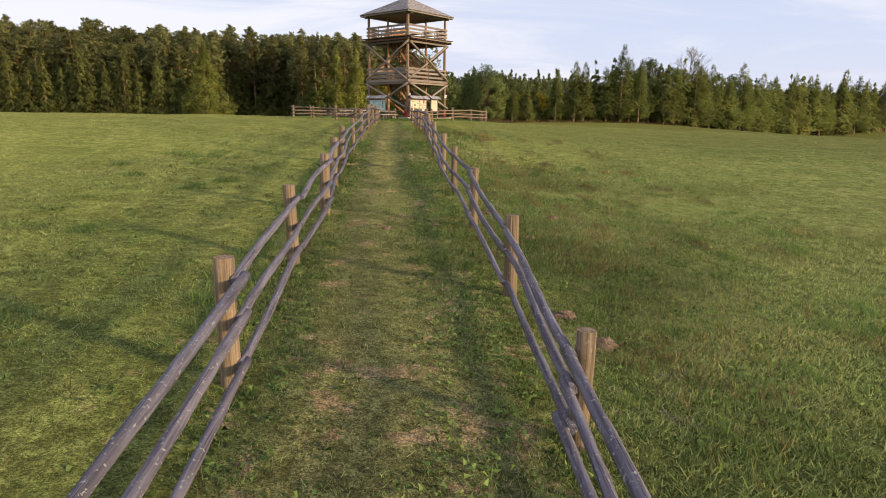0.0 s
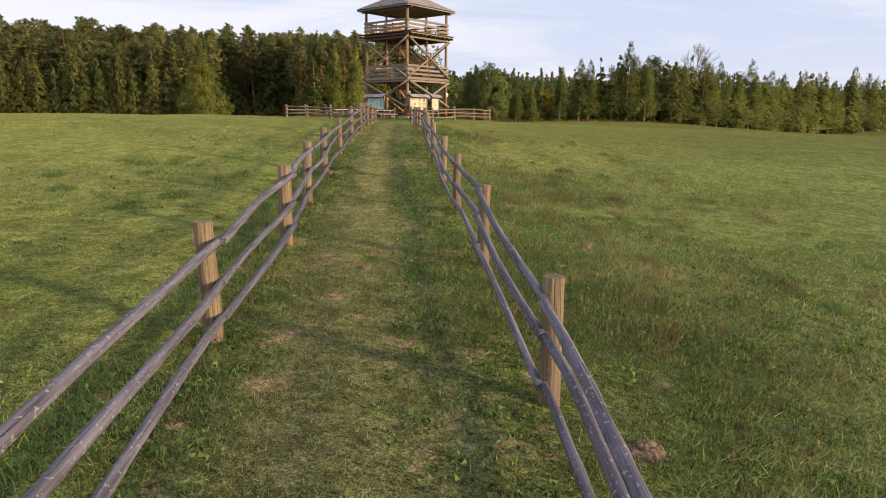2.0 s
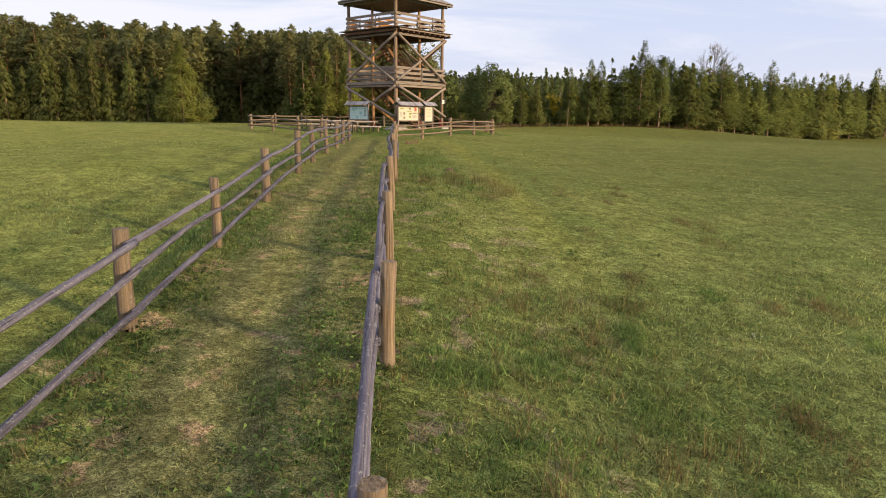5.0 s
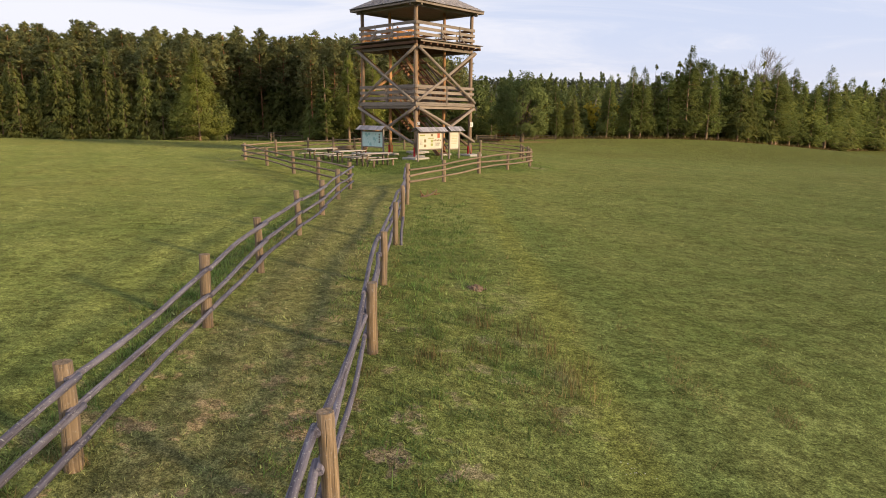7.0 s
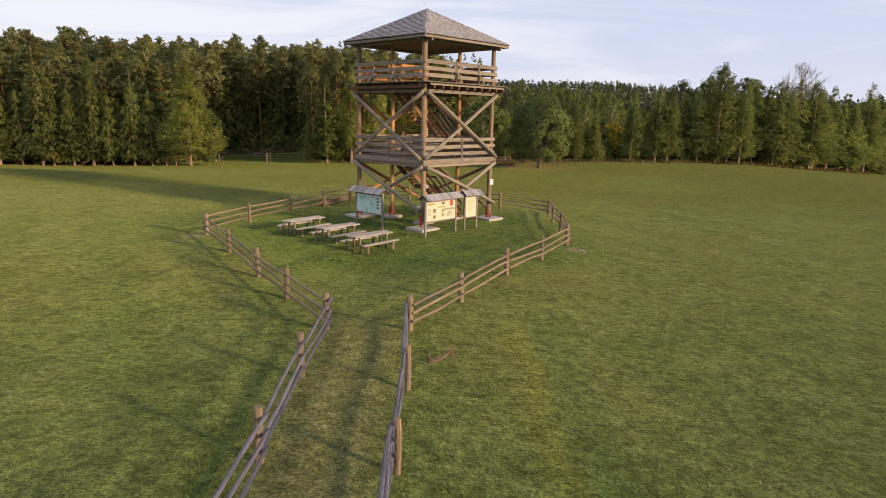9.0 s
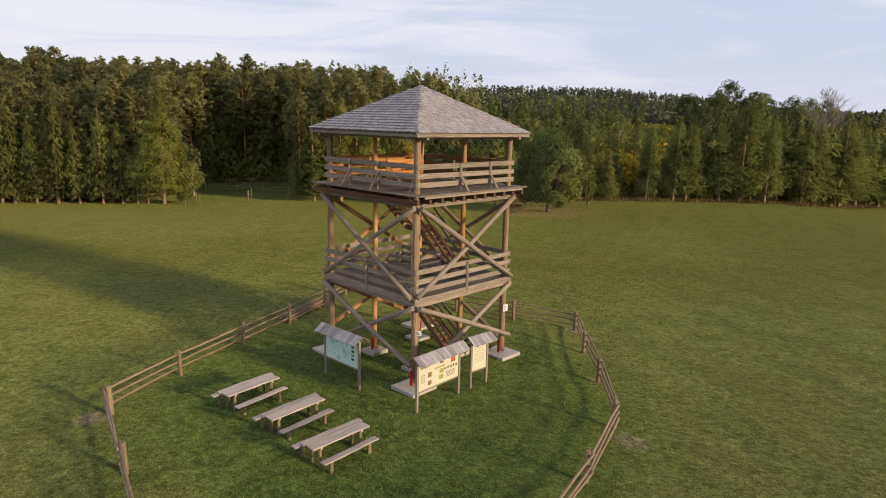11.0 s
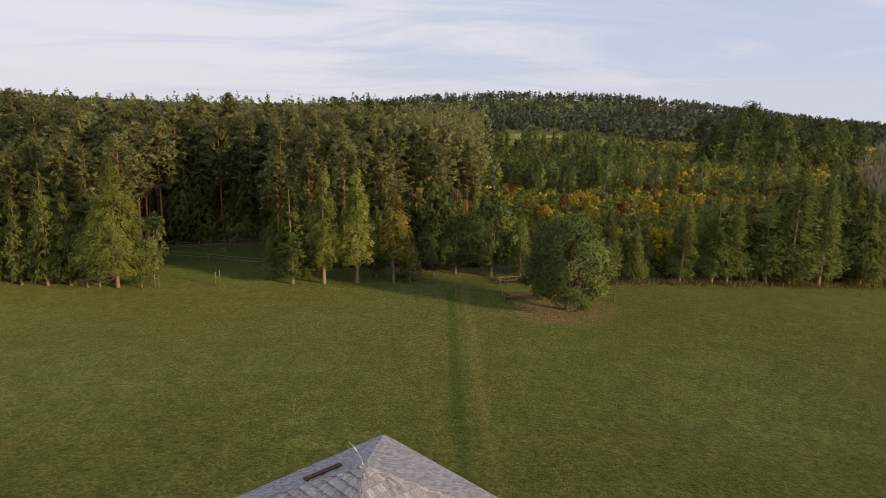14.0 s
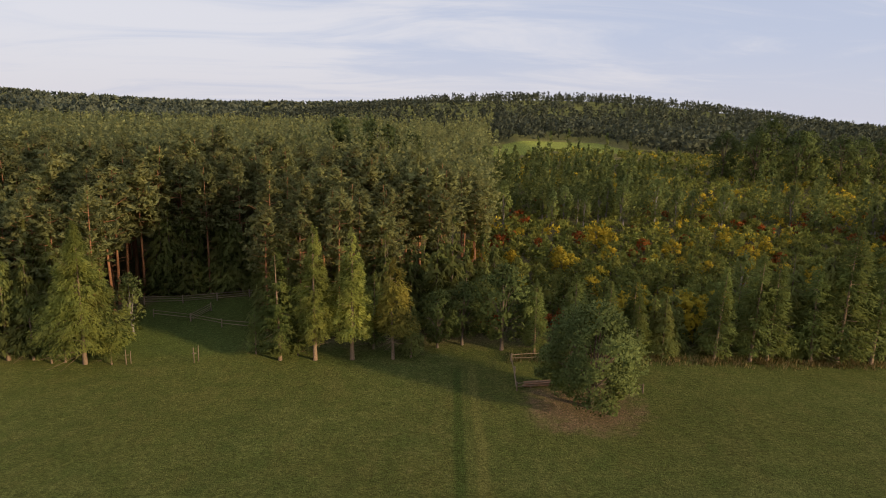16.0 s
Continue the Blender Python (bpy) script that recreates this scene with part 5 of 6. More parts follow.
def make_pear(seed):
    """Old wild pear: short trunk, spreading limbs, an uneven domed crown that hangs low on the sides."""
    rng = np.random.default_rng(seed)
    limbs = [([(0, 0, -.3), (.05, 0, .9), (.1, .05, 2.2)], [.42, .3, .24])]
    cen, radii = [], []
    for i in range(260):
        d = rng.normal(size=3)
        d /= np.linalg.norm(d)
        if d[2] < -.86:
            continue
        rr = rng.uniform(.35, 1.0) ** .45 * (1 + .10 * math.sin(3 * math.atan2(d[1], d[0]) + 1) + .06 * math.sin(7 * d[2] + 2 * d[0]))
        z = 5.3 + d[2] * rr * 5.3
        w = 4.75 * (1.0 if d[2] < .25 else 1 - .25 * (d[2] - .25))
        e = np.array([d[0] * rr * w, d[1] * rr * w, max(z, 1.75 + .5 * rr * d[0])])
        cen.append(e)
        radii.append(rng.uniform(.5, 1.05))
        if i % 8 == 0:
            limbs.append(([(.1, .05, 1.6), tuple(e * np.array([.4, .4, .7])), tuple(e)], [.12, .07, .015]))
    p, d = clumps(np.array(cen), np.array(radii), 26000, rng, .9)
    d[:, 2] -= .2
    return limb_mesh(limbs, M_BARK), crown_mesh(p, .20, d, L_PEAR, rng, .42, 5.0, .9, .45)


def make_bare(seed, h):
    rng = np.random.default_rng(seed)
    limbs = [bend_trunk(h * .93, .18, rng, .015)]

    def grow(p, d, L, r, depth):
        q = p + d * L
        limbs.append(([tuple(p), tuple((p + q) / 2 + rng.normal(0, .05 * L, 3)), tuple(q)], [r, r * .75, r * .5]))
        if depth:
            for _ in range(3):
                e = d + rng.normal(0, .34, 3)
                e[2] = abs(e[2]) + .15
                e /= np.linalg.norm(e)
                grow(p + d * L * rng.uniform(.45, 1), e, L * .66, max(r * .6, .014), depth - 1)
    for i in range(15):
        f = rng.uniform(.42, .86)
        a = i * 2.4 + rng.uniform(-.4, .4)
        out = .75 - .45 * (f - .42) / .44
        grow(np.array([0, 0, h * f]), np.array([math.cos(a) * out, math.sin(a) * out, .72]), h * (1.0 - f) * .36 + .5, .06, 3)
    return limb_mesh(limbs, M_BIRCH, sides=4)


PINE_L = "tall Scots pine with a reddish bare trunk in the forest edge"
SPRUCE_L = "dense dark green spruce in the forest edge"
LARCH_L = "light green larch with a slim trunk in the edge row"
PINES = [proto("pine_tree", *make_pine(100 + i, 18.6 + .8 * (i % 3), 3500, .44, .36 + .06 * (i % 3)), PINE_L, "tree", "forest pines") for i in range(6)]
PINES_B = [proto("pine_tree", *make_pine(120 + i, 18.6 + .8 * (i % 3), 1700, .64, .45), PINE_L, "tree", "forest pines") for i in range(5)]
SPRUCES = [proto("spruce_tree", *make_conifer(200 + i, 13.4 + i, 8.2, 1.6, 4300, .485, L_SPRUCE, M_PALE, .30, .9, .16, .95, 1.2), SPRUCE_L, "tree", "forest spruces") for i in range(4)]
SPRUCES_B = [proto("spruce_tree", *make_conifer(220 + i, 13.2 + i, 7.2, .5, 1200, .95, L_SPRUCE, M_BARK, .30, .8, .16, .78, .6), SPRUCE_L, "tree", "forest spruces") for i in range(3)]
LARCHES = [proto("larch_tree", *make_conifer(300 + i, 12.6 + .5 * i, 8.2, 1.6, 6000, .38, L_LARCH, M_PALE, .06, .45, .10, .78, 1.3, slim=.17, fuzz=.26), LARCH_L, "tree", "edge larches") for i in range(6)]
LARCHES_B = [proto("larch_tree", *make_conifer(320 + i, 12.5 + .5 * i, 8.2, 1.0, 1700, .72, L_LARCH, M_PALE, .08, .35, .10, .80, .8, fuzz=.26), LARCH_L, "tree", "edge larches") for i in range(3)]
BIRCHES = [proto("birch_tree", *make_broad(400 + i, 11 + i, 4.2, 1500, .35, L_BIRCH, M_BIRCH, .22, 30, 1.2), "young birch with pale bark and airy leaves", "tree", "birches") for i in range(3)]
SHRUBS = [proto("shrub", *make_broad(500 + i, 3.6 + .5 * i, 3.8, 480, .39, L_SHRUB, M_BARK, .08, 16, .9), "green self-sown shrub in the thicket", "shrub", "thicket shrubs") for i in range(4)]
YSHRUBS = [proto("shrub", *make_broad(520 + i, 3.8 + .5 * i, 3.6, 650, .32, L_YELLOW, M_BARK, .08, 14, .9), "yellow autumn shrub in the thicket", "shrub", "thicket shrubs") for i in range(2)]
RSHRUBS = [proto("shrub", *make_broad(540 + i, 3.0, 3.2, 500, .30, L_RED, M_BARK, .08, 12, .8), "rust-red autumn shrub in the thicket", "shrub", "thicket shrubs") for i in range(1)]
OAKS = [proto("broadleaf_tree", *make_broad(560 + i, 15 + 2 * i, 11, 4200, .4, L_BROAD, M_BARK, .15, 46, .8), "large round broadleaf tree", "tree", "broadleaf trees") for i in range(2)]

first_use = set()
PLACE = random.Random(21)


def plant(protos, x, y, s=1.0, label="", sxy=None, dz=0.0):
    p = PLACE.choice(protos) if isinstance(protos, list) else protos
    sc = s * PLACE.uniform(.94, 1.06)
    m = pose(x, y, gz(x, y) - .05 + dz, PLACE.uniform(-1.5, 1.5), PLACE.uniform(-1.5, 1.5), PLACE.uniform(0, 360)) @ Matrix.Diagonal((sxy or sc, sxy or sc, sc, 1))
    if p in first_use:
        ob = copy_thing(p, m)
        ob.matrix_basis = m
    else:
        first_use.add(p)
        p.matrix_basis = m
        ob = p
    if label:
        tagged(ob, label)
    return ob


# single trees at the meadow's far edge


def single(name, x, y, maker, label, category="tree"):
    ob = proto(name, *maker, label, category)
    ob.matrix_basis = pose(x, y, gz(x, y) - .05, 0, 0, x * 7)
    return ob


L_YLARCH = leaf("larch_yellowing", (0.10, 0.10, 0.02), (0.26, 0.22, 0.045), (0.24, 0.18, 0.04), 0.3)
L_LSPRUCE = leaf("spruce_light", (0.06, 0.09, 0.022), (0.165, 0.19, 0.05), (0.19, 0.19, 0.05), 0.3)
single("larch_tree", -38.6, 64.6, make_conifer(610, 16.4, 12.8, 2.3, 26000, .34, L_LARCHB, M_PALE, .10, .6, .06, .98, 1.5, slim=.15, fuzz=.22), "big light green larch with low branches at the meadow's edge")
single("spruce_tree", -16.9, 65.7, make_conifer(611, 13.4, 6.8, 1.2, 10500, .34, L_LSPRUCE, M_PALE, .12, .6, .1, .90, .9, .05, slim=.16), "light green leaning spruce at the meadow's edge")
single("larch_tree", -12.9, 65.8, make_conifer(612, 15.8, 6.4, 2.8, 11500, .34, L_LARCHB, M_PALE, .06, .5, .08, .86, .9, slim=.15, fuzz=.22), "slender green larch with a pale trunk base")
single("larch_tree", -8.7, 66.1, make_conifer(613, 15.4, 6.6, 2.8, 10500, .34, L_LARCHB, M_PALE, .06, .5, .08, .86, .9, slim=.15, fuzz=.22), "slender green larch with a straight pale trunk")
single("larch_tree", -4.0, 66.2, make_conifer(614, 11.9, 5.8, 3.4, 8000, .34, L_YLARCH, M_PALE, .08, .5, .08, .6, .9, .03, slim=.15, fuzz=.22), "yellowing larch on a curved pale trunk")
for x, y, s in ((-42.6, 64.9, .5), (-41.2, 65.2, .45), (-35.6, 64.5, .5), (-20.2, 67.6, .42), (-15.2, 67.2, .45), (-2.0, 66.8, .55), (-6.6, 69.5, .8)):
    plant(LARCHES if x < -5 else SPRUCES, x, y, s)
plant(BIRCHES[0], -38.0, 74.5, .78)
L_PEAR = leaf("pear_leaves", (0.068, 0.096, 0.032), (0.178, 0.212, 0.068), (0.172, 0.192, 0.058), 0.35)
lone = proto("pear_tree", *make_pear(700), "round wild pear tree standing alone on bare soil", "tree")
lone.matrix_basis = pose(15.9, 54.3, gz(15.9, 54.3) - .05, 0, 0, 30)
plant(OAKS[0], 8.7, 69.4, .68)
for x, y, s in ((4.0, 71.0, .75), (1.0, 70.0, .62), (12.5, 68.6, .72), (17.0, 68.5, .80), (20.5, 67.0, .7), (24.0, 68.8, .75)):
    plant(LARCHES if x > 10 else OAKS, x, y, s * (.9 if x > 10 else .75))

for x, y, s in ((21.5, 70.6, 1.5), (24.6, 71.4, 1.7), (27.8, 70.9, 1.6), (31.5, 73.0, 1.6), (36.0, 74.0, 1.5)):
    plant(YSHRUBS if x != 27.8 else SHRUBS, x, y, s)


def row_y(x):
    """Line of the right-hand edge row."""
    return np.interp(x, [0, 46, 56, 70, 85, 101, 205], [66.9, 66.6, 68.0, 75.0, 85.0, 99.0, 162.0])


# the row of larches and spruces along the right-hand edge, young dark trees behind it
x, k = 21.0, 0
while x < 205:
    y = float(row_y(x))
    tall = float(np.interp(x, [21, 28, 33, 38, 46, 60, 80, 115], [.52, .60, .70, .86, .97, .98, 1.04, 1.18]))
    group = 1.0 + .09 * noise.noise((x * .13, 4.0, 1.0))
    for j in range(3):
        larch = PLACE.random() < .72
        xx, yy = x + PLACE.uniform(-1.2, 1.2) + (j % 2) * 1.8, y + j * 2.6 + PLACE.uniform(-.9, .9)
        big = tall * group * PLACE.choice((.93, .98, 1.0, 1.04, 1.08)) * (1, .96, .62)[j]
        plant((LARCHES if j == 0 or x < 70 and j == 1 else LARCHES_B) if larch else (SPRUCES if j == 0 and x < 90 else SPRUCES_B), xx, yy, big, sxy=big * PLACE.uniform(.95, 1.2))
    x += PLACE.uniform(3.0, 4.7) + .012 * max(x - 26, 0)

# spruces, then pines, of the left-hand forest
x = -45.6
while x > -96:
    for j in range(2):
        plant(SPRUCES, x + PLACE.uniform(-.6, .6), 66.4 + j * 3.2 + PLACE.uniform(-.6, .8), PLACE.uniform(.85, 1.1), sxy=PLACE.uniform(.78, .98))
    x -= PLACE.uniform(2.4, 3.6)
for k in range(125):
    x = PLACE.uniform(-95, 8) if k > 50 else PLACE.uniform(-43, -21)
    y = PLACE.uniform(0, 5)
    y += (91 if -43 < x < -22 else 72 if x < -43 else 75)
    plant(SPRUCES_B, x, y, PLACE.uniform(.45, .95))
n = 0
yy = 71.0
far_pines = []
while yy < 126:
    xx = -112.0 - .3 * (yy - 71)
    while xx < 7.5 + .06 * (yy - 90):
        px, py = xx + PLACE.uniform(-1.6, 1.6), yy + PLACE.uniform(-1.6, 1.6)
        ok = py > 91 if -43 < px < -22 else py > 75
        if px < -43:
            ok = py > 71
        if px > -4:
            ok = py > (87 if px < 2 else 99)
        if ok:
            if n < 290:
                front = py < (100 if -44 < px < -21 else 80 if px < -44 else 86)
                grown = float(np.interp(py, [71, 78, 92, 126], [.88, .98, 1.08, 1.10])) if px < -36 else float(np.interp(py, [75, 86, 100], [.84, .97, 1.04]))
                grown *= float(np.interp(px, [-75, -60, -12, 0, 8], [1.08, 1.03, 1.02, .92, .82])) * PLACE.uniform(.95, 1.05)
                plant(PINES if front else PINES_B, px, py, grown, sxy=grown * PLACE.uniform(.95, 1.25))
                n += 1
            else:
                far_pines.append((px, py))
        xx += 4.2
    yy += 4.2
for k in range(16):
    plant(SPRUCES_B, PLACE.uniform(-3, 9), PLACE.uniform(82, 98), PLACE.uniform(.45, .8))
for k in range(14):
    plant(BIRCHES, PLACE.uniform(-38, -6), PLACE.uniform(158, 182), PLACE.uniform(1.65, 1.95), "tall pale green birch standing out of the pine forest")


def scatter(name, places, leaf_fn, mat, label, category):
    """Distant wood: many simple crowns joined into one mesh."""
    if not places:
        return None
    vs = [leaf_fn(x, y) for x, y in places]
    me = mesh_np(name, np.concatenate([v[0] for v in vs]), 3, mat, np.concatenate([v[1] for v in vs]))
    ob = new(name, me)
    tagged(ob, label, category, kind="stuff")
    return ob


def crown_at(kind, rng):
    bank = []
    for i in range(6):
        r = np.random.default_rng(900 + i)
        if kind == "pine":
            u = 1 - r.uniform(0, 1, 250) ** .6
            a = r.uniform(0, 6.283, 250)
            R = 3.1 * (1 - u) ** .72 * np.minimum(1, .5 + 2.0 * u) * (1 + .22 * np.sin(3 * a + 7 * u + i)) * r.uniform(.25, 1, 250) ** .5
            c = np.stack([R * np.cos(a), R * np.sin(a), 21.0 * (.34 + .66 * u) + r.normal(0, .15, 250)], 1)
            o = np.stack([np.cos(a), np.sin(a), np.full(250, .35)], 1)
            bank.append((c, o))
        elif kind == "birch":
            c = [(r.normal(0, 1.1) * (1 - k / 15), r.normal(0, 1.1) * (1 - k / 15), 1.8 + 13.4 * k / 13) for k in range(14)]
            bank.append(clumps(np.array(c), np.array([1.7 - .10 * k for k in range(14)]), 300, r, 1.3))
        else:
            c = [(r.normal(0, .9), r.normal(0, .9), r.uniform(.5, 3.0)) for k in range(7)]
            bank.append(clumps(np.array(c), np.array([.85] * 7), 105, r, .9))

    def fn(x, y):
        d = math.hypot(x, y)
        p, dr = bank[rng.integers(0, 6)]
        keep = len(p) if d < 180 else int(len(p) * max(.17, 1 - (d - 150) / 340))
        s = rng.uniform(.8, 1.12)
        a = rng.uniform(0, 6.28)
        R = np.array([[math.cos(a), -math.sin(a), 0], [math.sin(a), math.cos(a), 0], [0, 0, 1]])
        q = (p[:keep] @ R.T) * s
        size = (.60 if kind != "shrub" else .55) * (len(p) / keep) ** .5
        nn = outward(q, rng, .22, .5, q[:, 2].mean(), .4)
        return tri_leaves(q, size, (dr[:keep] @ R.T) + np.array([0, 0, .3]), rng=rng, nrm=nn) + np.array([x, y, gz(x, y)]), nn
    return fn


rs = np.random.default_rng(77)
yy = 126.0
while yy < 640:
    st = 4.9 + .016 * (yy - 126)
    xx = -100 - .75 * (yy - 54)
    while xx < 9 + .063 * (yy - 112):
        far_pines.append((xx + rs.uniform(-.4, .4) * st, yy + rs.uniform(-.4, .4) * st))
        xx += st
    yy += st
scatter("pine_wood", far_pines, crown_at("pine", rs), L_PINE, "dense pine forest stretching back to the hills", "forest")

# thicket on the right: shrubs, yellow and red ones, birch groups
far_shrub, far_yellow, far_red, far_birch = [], [], [], []
yy = 75.0
while yy < 330:
    st = 2.9 + .012 * (yy - 75)
    xx = 6.0 + .02 * yy
    while xx < 60 + .75 * yy:
        x1, y1 = xx + rs.uniform(-.45, .45) * st, yy + rs.uniform(-.45, .45) * st
        edge_y = float(row_y(x1)) + 8.5
        if y1 > edge_y:
            grp = noise.noise((x1 * .045, y1 * .045, 3.0))
            belt = 150 < y1 < 200 and x1 < 62 or 108 < x1 < 150 and 128 < y1 < 165
            sparse = 150 < y1 < 185 and x1 < 125 or 235 < y1 < 255
            u = rs.uniform()
            if u < (.62 if belt and x1 < 62 else .34 if belt else .12 if sparse else .008):
                far_birch.append((x1, y1))
            elif rs.uniform() < .10 + .35 * max(grp, 0):
                far_yellow.append((x1, y1))
            elif rs.uniform() < .05 + .25 * max(-grp, 0) and y1 < 200:
                far_red.append((x1, y1))
            else:
                far_shrub.append((x1, y1))
        xx += st
    yy += st
for lst, pr, cap in ((far_shrub, SHRUBS, 150), (far_yellow, YSHRUBS, 60), (far_red, RSHRUBS, 30), (far_birch, BIRCHES, 50)):
    for (x1, y1) in lst[:cap]:
        plant(pr, x1, y1, PLACE.uniform(.7, 1.1))
scatter("shrub_thicket", far_shrub[150:], crown_at("shrub", rs), L_SHRUB, "green shrub thicket behind the edge row", "thicket")
scatter("yellow_thicket", far_yellow[60:], crown_at("shrub", rs), L_YELLOW, "yellow autumn shrubs in the thicket", "thicket")
scatter("red_thicket", far_red[30:], crown_at("shrub", rs), L_RED, "rust-red shrubs in the thicket", "thicket")
scatter("birch_wood", far_birch[50:], crown_at("birch", rs), L_BIRCH, "groups of young birches in the thicket", "woodland")
for x1, y1, s in ((121, 235, 1.0), (129, 229, .95), (138, 238, .9), (114, 229, .9), (106, 238, .75), (147, 232, .8), (156, 236, .75), (165, 238, .7)):
    plant(OAKS, x1, y1, s * 1.52)
for x1, y1, hh in ((72.6, 89.1, 1.08), (75.2, 90.5, .9)):
    ob = thing("bare_tree", pose(x1, y1, gz(x1, y1)), "leafless pale birch above the edge row", "tree", "bare trees")
    put_under(new("trunk", make_bare(801, 19.5 * hh)), ob, pose(x1, y1, gz(x1, y1)))

# woods on the hills
places = []
for _ in range(7500):
    y1 = rs.uniform(330, 1080)
    x1 = rs.uniform(-.85, .95) * (y1 + 40)
    if y1 > 640 or (x1 > 20 + .03 * y1 and not (16 < x1 < 116 and y1 < 460)):
        places.append((x1, y1))


def hill_tree(x, y):
    n = 31
    h = rs.uniform(9, 16)
    d = rs.normal(size=(n, 3))
    d /= np.linalg.norm(d, axis=1, keepdims=True)
    taper = rs.uniform() < .4
    p = d * np.array([3.3, 3.3, h * .42]) * rs.uniform(.6, 1, (n, 1))
    if taper:
        k = 1 - (p[:, 2:] / (h * .42) + 1) / 2
        p[:, :2] *= .25 + .8 * k
    nn = outward(p, rs, .3, .3, 0.0, .5)
    return tri_leaves(p, 1.98, d, rng=rs, nrm=nn) + np.array([x, y, gz(x, y) + h * .55]), nn


scatter("hill_wood", places, hill_tree, L_HILL_HAZE, "mixed forest covering the far hill", "forest")
places2 = []
for _ in range(3800):
    y1 = rs.uniform(1250, 2480)
    places2.append((rs.uniform(-.9, .95) * y1, y1))


def ridge_tree(x, y):
    n = 12
    d = rs.normal(size=(n, 3))
    d /= np.linalg.norm(d, axis=1, keepdims=True)
    p = d * np.array([11, 11, 8])
    nn = outward(p, rs, .3, .3, 0.0, .5)
    return tri_leaves(p, 12.0, d, rng=rs, nrm=nn) + np.array([x, y, gz(x, y) + 6]), nn


scatter("ridge_wood", places2, ridge_tree, L_HILL_HAZE, "dark forest on the distant ridges", "forest")



# ---- grass ----


def blades(n, x, y, h, w, lean, rng):
    z = ground_z(x, y) - .01
    a = rng.uniform(0, 6.283, n)
    l = rng.uniform(0, lean, n) * h
    la = rng.uniform(0, 6.283, n)
    base = np.stack([x, y, z], 1)
    sx = np.stack([np.cos(a), np.sin(a), np.zeros(n)], 1) * (w / 2)[:, None]
    tip = base + np.stack([np.cos(la) * l, np.sin(la) * l, h], 1)
    sx *= np.where(np.cross(sx, tip - base)[:, 2] < 0, -1.0, 1.0)[:, None]
    return np.stack([base - sx, base + sx, tip], 1).reshape(-1, 3)


def tufts(n_t, per, xr, yr, spread, h0, h1, w, rng, lean=.9, keep=None):
    cx, cy = rng.uniform(*xr, n_t), rng.uniform(*yr, n_t)
    edge = np.minimum(np.minimum(cx - xr[0], xr[1] - cx) / (xr[1] - xr[0]), np.minimum(cy - yr[0] + 6, yr[1] - cy) / (yr[1] - yr[0]))
    k = rng.uniform(size=n_t) < edge * 4.5
    cx, cy = cx[k], cy[k]
    if keep is not None:
        k = keep(cx, cy)
        cx, cy = cx[k], cy[k]
    n = len(cx) * per
    x = np.repeat(cx, per) + rng.normal(0, spread, n)
    y = np.repeat(cy, per) + rng.normal(0, spread, n)
    s = np.repeat(rng.uniform(.6, 1.4, len(cx)), per)
    return blades(n, x, y, rng.uniform(h0, h1, n) * s, w * rng.uniform(.6, 1.4, n), lean, rng)


def off_path(x, y):
    """Thin growth in the trodden lines and in bare spots of a hand's width or two."""
    return (np.abs(np.abs(x + 1.55) - .48) > .26) | (np.random.default_rng(2).uniform(size=len(x)) < .55)


rg = np.random.default_rng(41)
g = [tufts(15000, 9, (-4.8, 3.6), (-66.5, -53), .03, .02, .05, .008, rg, 1.6),
     tufts(33000, 9, (-5.6, 4.6), (-67.5, -50), .04, .022, .055, .012, rg, 1.9, off_path),
     tufts(40000, 6, (-13, 13), (-66, -36), .055, .02, .05, .012, rg, 1.8, off_path),
     tufts(13000, 4, (-34, 40), (-63, -22), .09, .02, .055, .022, rg, 1.8, off_path)]
g.append(tufts(16000, 6, (-.5, 11), (-65, -42), .05, .03, .075, .014, rg, 1.5))
g = np.concatenate(g)


def sward_normals(n, rng, tilt=0.5):
    v = rng.normal(0, tilt, (n, 3)) + np.array([0, 0, 1.0])
    return v / np.linalg.norm(v, axis=1, keepdims=True)


ob = new("grass", mesh_np("grass", g, 3, L_GRASS, sward_normals(len(g) // 3, rg)))
tagged(ob, "short mown green grass of the meadow", "grass", kind="stuff")


def inside(x, y):
    return np.hypot(x + .6, y + 4.0) < 8.5 + 2.5 * np.sin(x * 1.3) * np.sin(y * 1.1)


lush = np.concatenate([tufts(16000, 6, (-13, 11), (-20, 11), .07, .04, .10, .020, rg, 1.2, inside),
                       tufts(1300, 12, (.05, 2.4), (-64, -20), .07, .05, .14, .014, rg, 1.3),
                       tufts(500, 12, (-1.1, -.2), (-67, -22), .06, .05, .12, .012, rg, 1.4),
                       tufts(700, 14, (-3.9, -3.1), (-62, -22), .07, .06, .16, .014, rg, 1.2)])
clump = []
for k in range(60):
    cx, cy, r = rg.uniform(.3, 7), rg.uniform(-63, -46), rg.uniform(.12, .35)
    if k % 4 == 0:
        cx = rg.uniform(-9, -3.4)
    clump.append(tufts(55, 9, (cx - r, cx + r), (cy - r * 1.6, cy + r * 1.6), .07, .03, .09, .012, rg, 1.4))
lush = np.concatenate([lush] + clump)
ob = new("lush_grass", mesh_np("lush_grass", lush, 3, L_LUSH, sward_normals(len(lush) // 3, rg)))
tagged(ob, "longer deep green grass along fences and round the tower", "grass", kind="stuff")
d = []
for k in range(60):
    cx, cy, r = rg.uniform(.3, 7), rg.uniform(-63, -36), rg.uniform(.12, .4)
    d.append(tufts(40, 8, (cx - r, cx + r), (cy - r * 1.6, cy + r * 1.6), .05, .04, .13, .009, rg, 1.3))
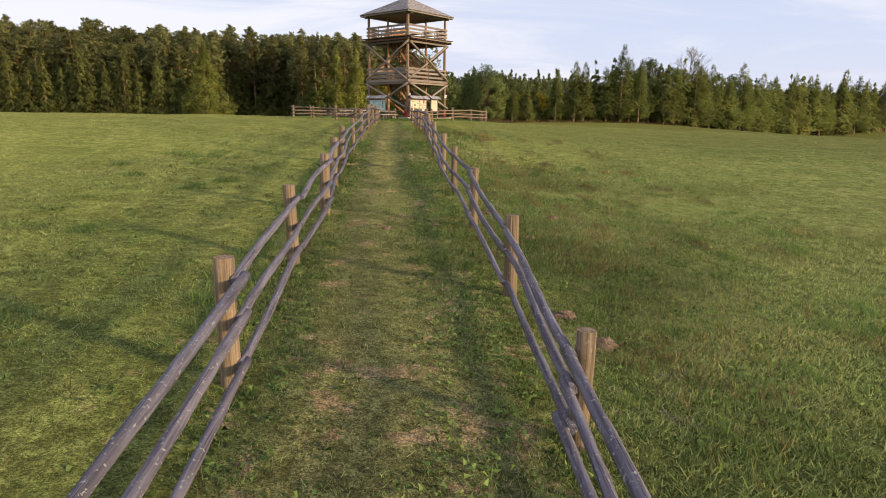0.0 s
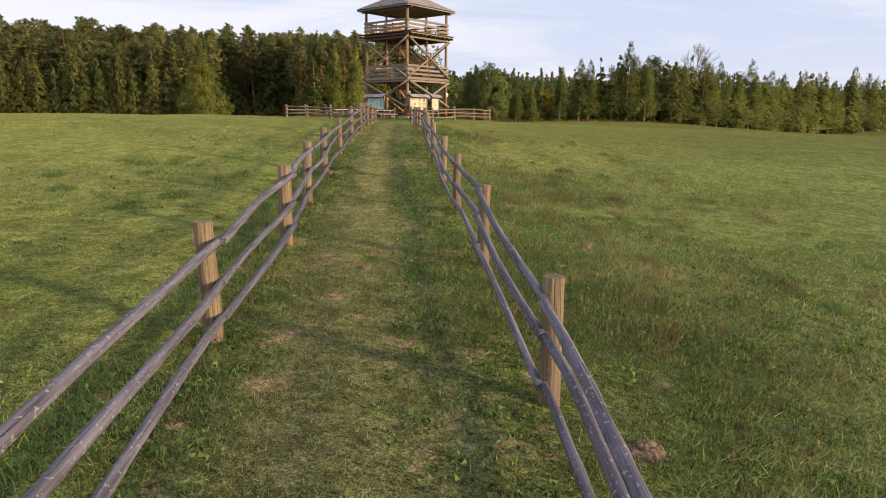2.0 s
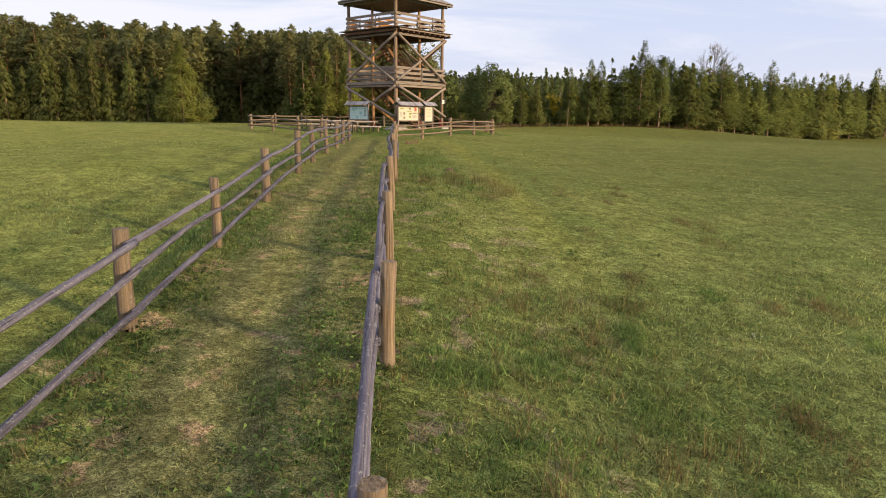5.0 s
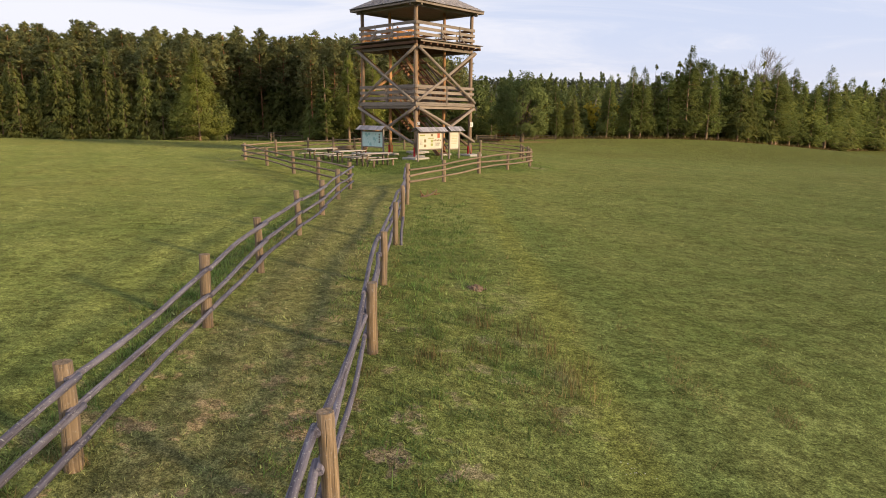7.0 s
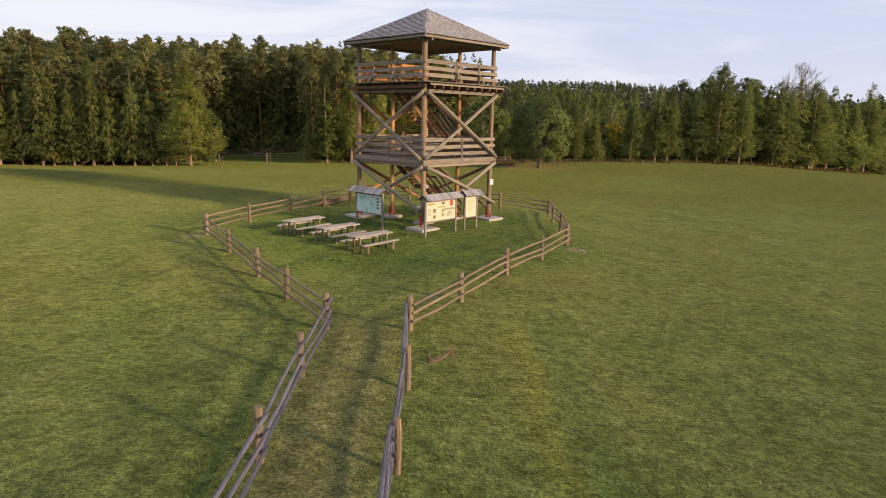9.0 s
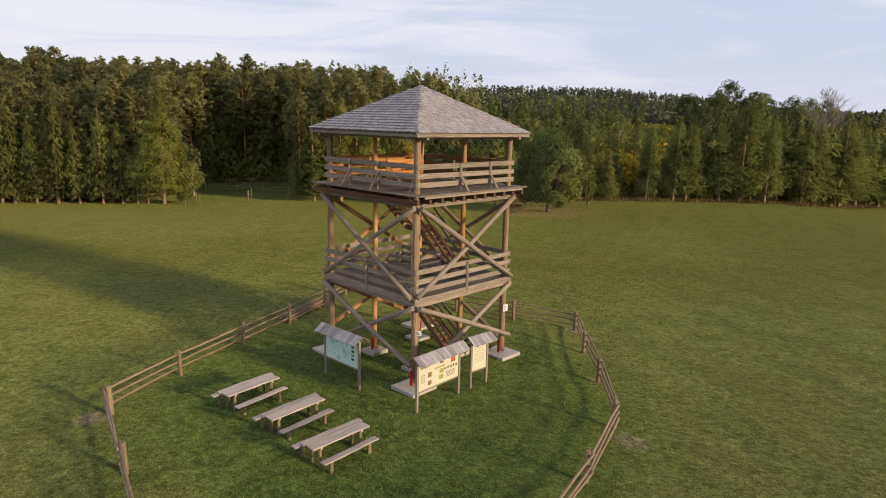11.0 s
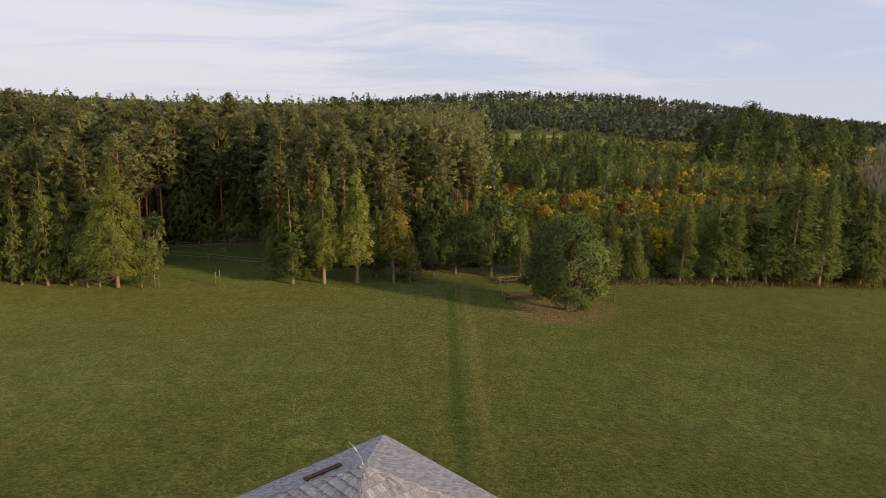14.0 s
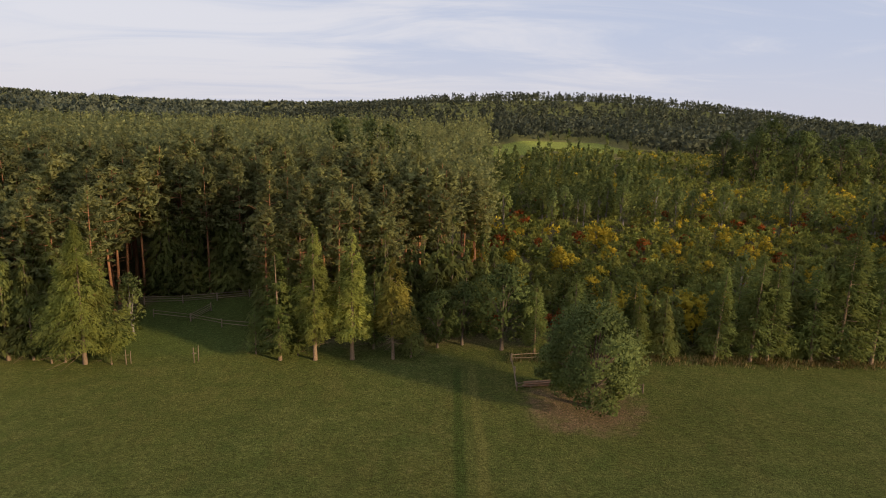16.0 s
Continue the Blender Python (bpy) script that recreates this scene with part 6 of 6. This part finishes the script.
for xs, ys in (((-3.25, -2.75), (-67, -19)), ((-.35, .15), (-68, -19)), ((.5, 2.5), (-64, -40)), ((-6, 6), (-66, -25))):
    d.append(tufts(420, 9, xs, ys, .04, .07, .2, .008, rg, .8))
d.append(tufts(700, 7, (.2, 5), (-62, -42), .05, .08, .22, .006, rg, .7))
for k in range(16):
    cx, cy = rg.uniform(.3, 3.2), rg.uniform(-57, -36)
    d.append(tufts(14, 9, (cx - .3, cx + .3), (cy - .3, cy + .3), .06, .16, .36, .007, rg, .5))
ex = rg.uniform(9, 115, 1500)
ey = row_y(ex) - .4 + rg.normal(0, .8, 1500)
ex, ey = np.repeat(ex, 7) + rg.normal(0, .3, 10500), np.repeat(ey, 7) + rg.normal(0, .3, 10500)
d.append(blades(10500, ex, ey, rg.uniform(.2, .75, 10500), np.full(10500, .06), .6, rg))
d = np.concatenate(d)
ob = new("dry_grass", mesh_np("dry_grass", d, 3, L_DRY, sward_normals(len(d) // 3, rg)))
tagged(ob, "straw-coloured dry grass tufts along the fences", "grass", kind="stuff")
parts_w = []
for xs, ys, k, hh in (((-1.35, -.15), (-67, -42), 900, .08), ((-3.1, -2.4), (-67, -42), 420, .08), ((-8, 8), (-66, -42), 600, .06), ((.4, 4.5), (-66, -52), 350, .08)):
    cx, cy = rg.uniform(*xs, k), rg.uniform(*ys, k)
    n = k * 10
    px, py = np.repeat(cx, 10) + rg.normal(0, .07, n), np.repeat(cy, 10) + rg.normal(0, .07, n)
    parts_w.append(tri_leaves(np.stack([px, py, ground_z(px, py) + rg.uniform(.005, hh, n)], 1), .042, None, .3, .34, rg, np.array([0, 0, 1.0])))
    n = len(cx) * 5
    px, py = np.repeat(cx, 5) + rg.normal(0, .09, n), np.repeat(cy, 5) + rg.normal(0, .09, n)
    parts_w.append(blades(n, px, py, rg.uniform(.05, .05 + hh, n), np.full(n, .012), 1.2, rg))
wd = np.concatenate(parts_w)
ob = new("weeds", mesh_np("weeds", wd, 3, L_WEED, sward_normals(len(wd) // 3, rg)))
tagged(ob, "low broad-leaved weeds in the grass", "weeds", kind="stuff")

fl = []
for cx, cy in ((4.6, -47.8), (3.0, -41.0), (5.6, -29.5)):
    px, py = cx + rg.normal(0, .09, 12), cy + rg.normal(0, .09, 12)
    fl.append(tri_leaves(np.stack([px, py, ground_z(px, py) + rg.uniform(.07, .12, 12)], 1), .015, None, .2, .5, rg))
ob = new("meadow_flowers", mesh_np("meadow_flowers", np.concatenate(fl), 3, M_WHITE))
tagged(ob, "tiny white meadow flowers in loose clusters", "flowers", kind="stuff")
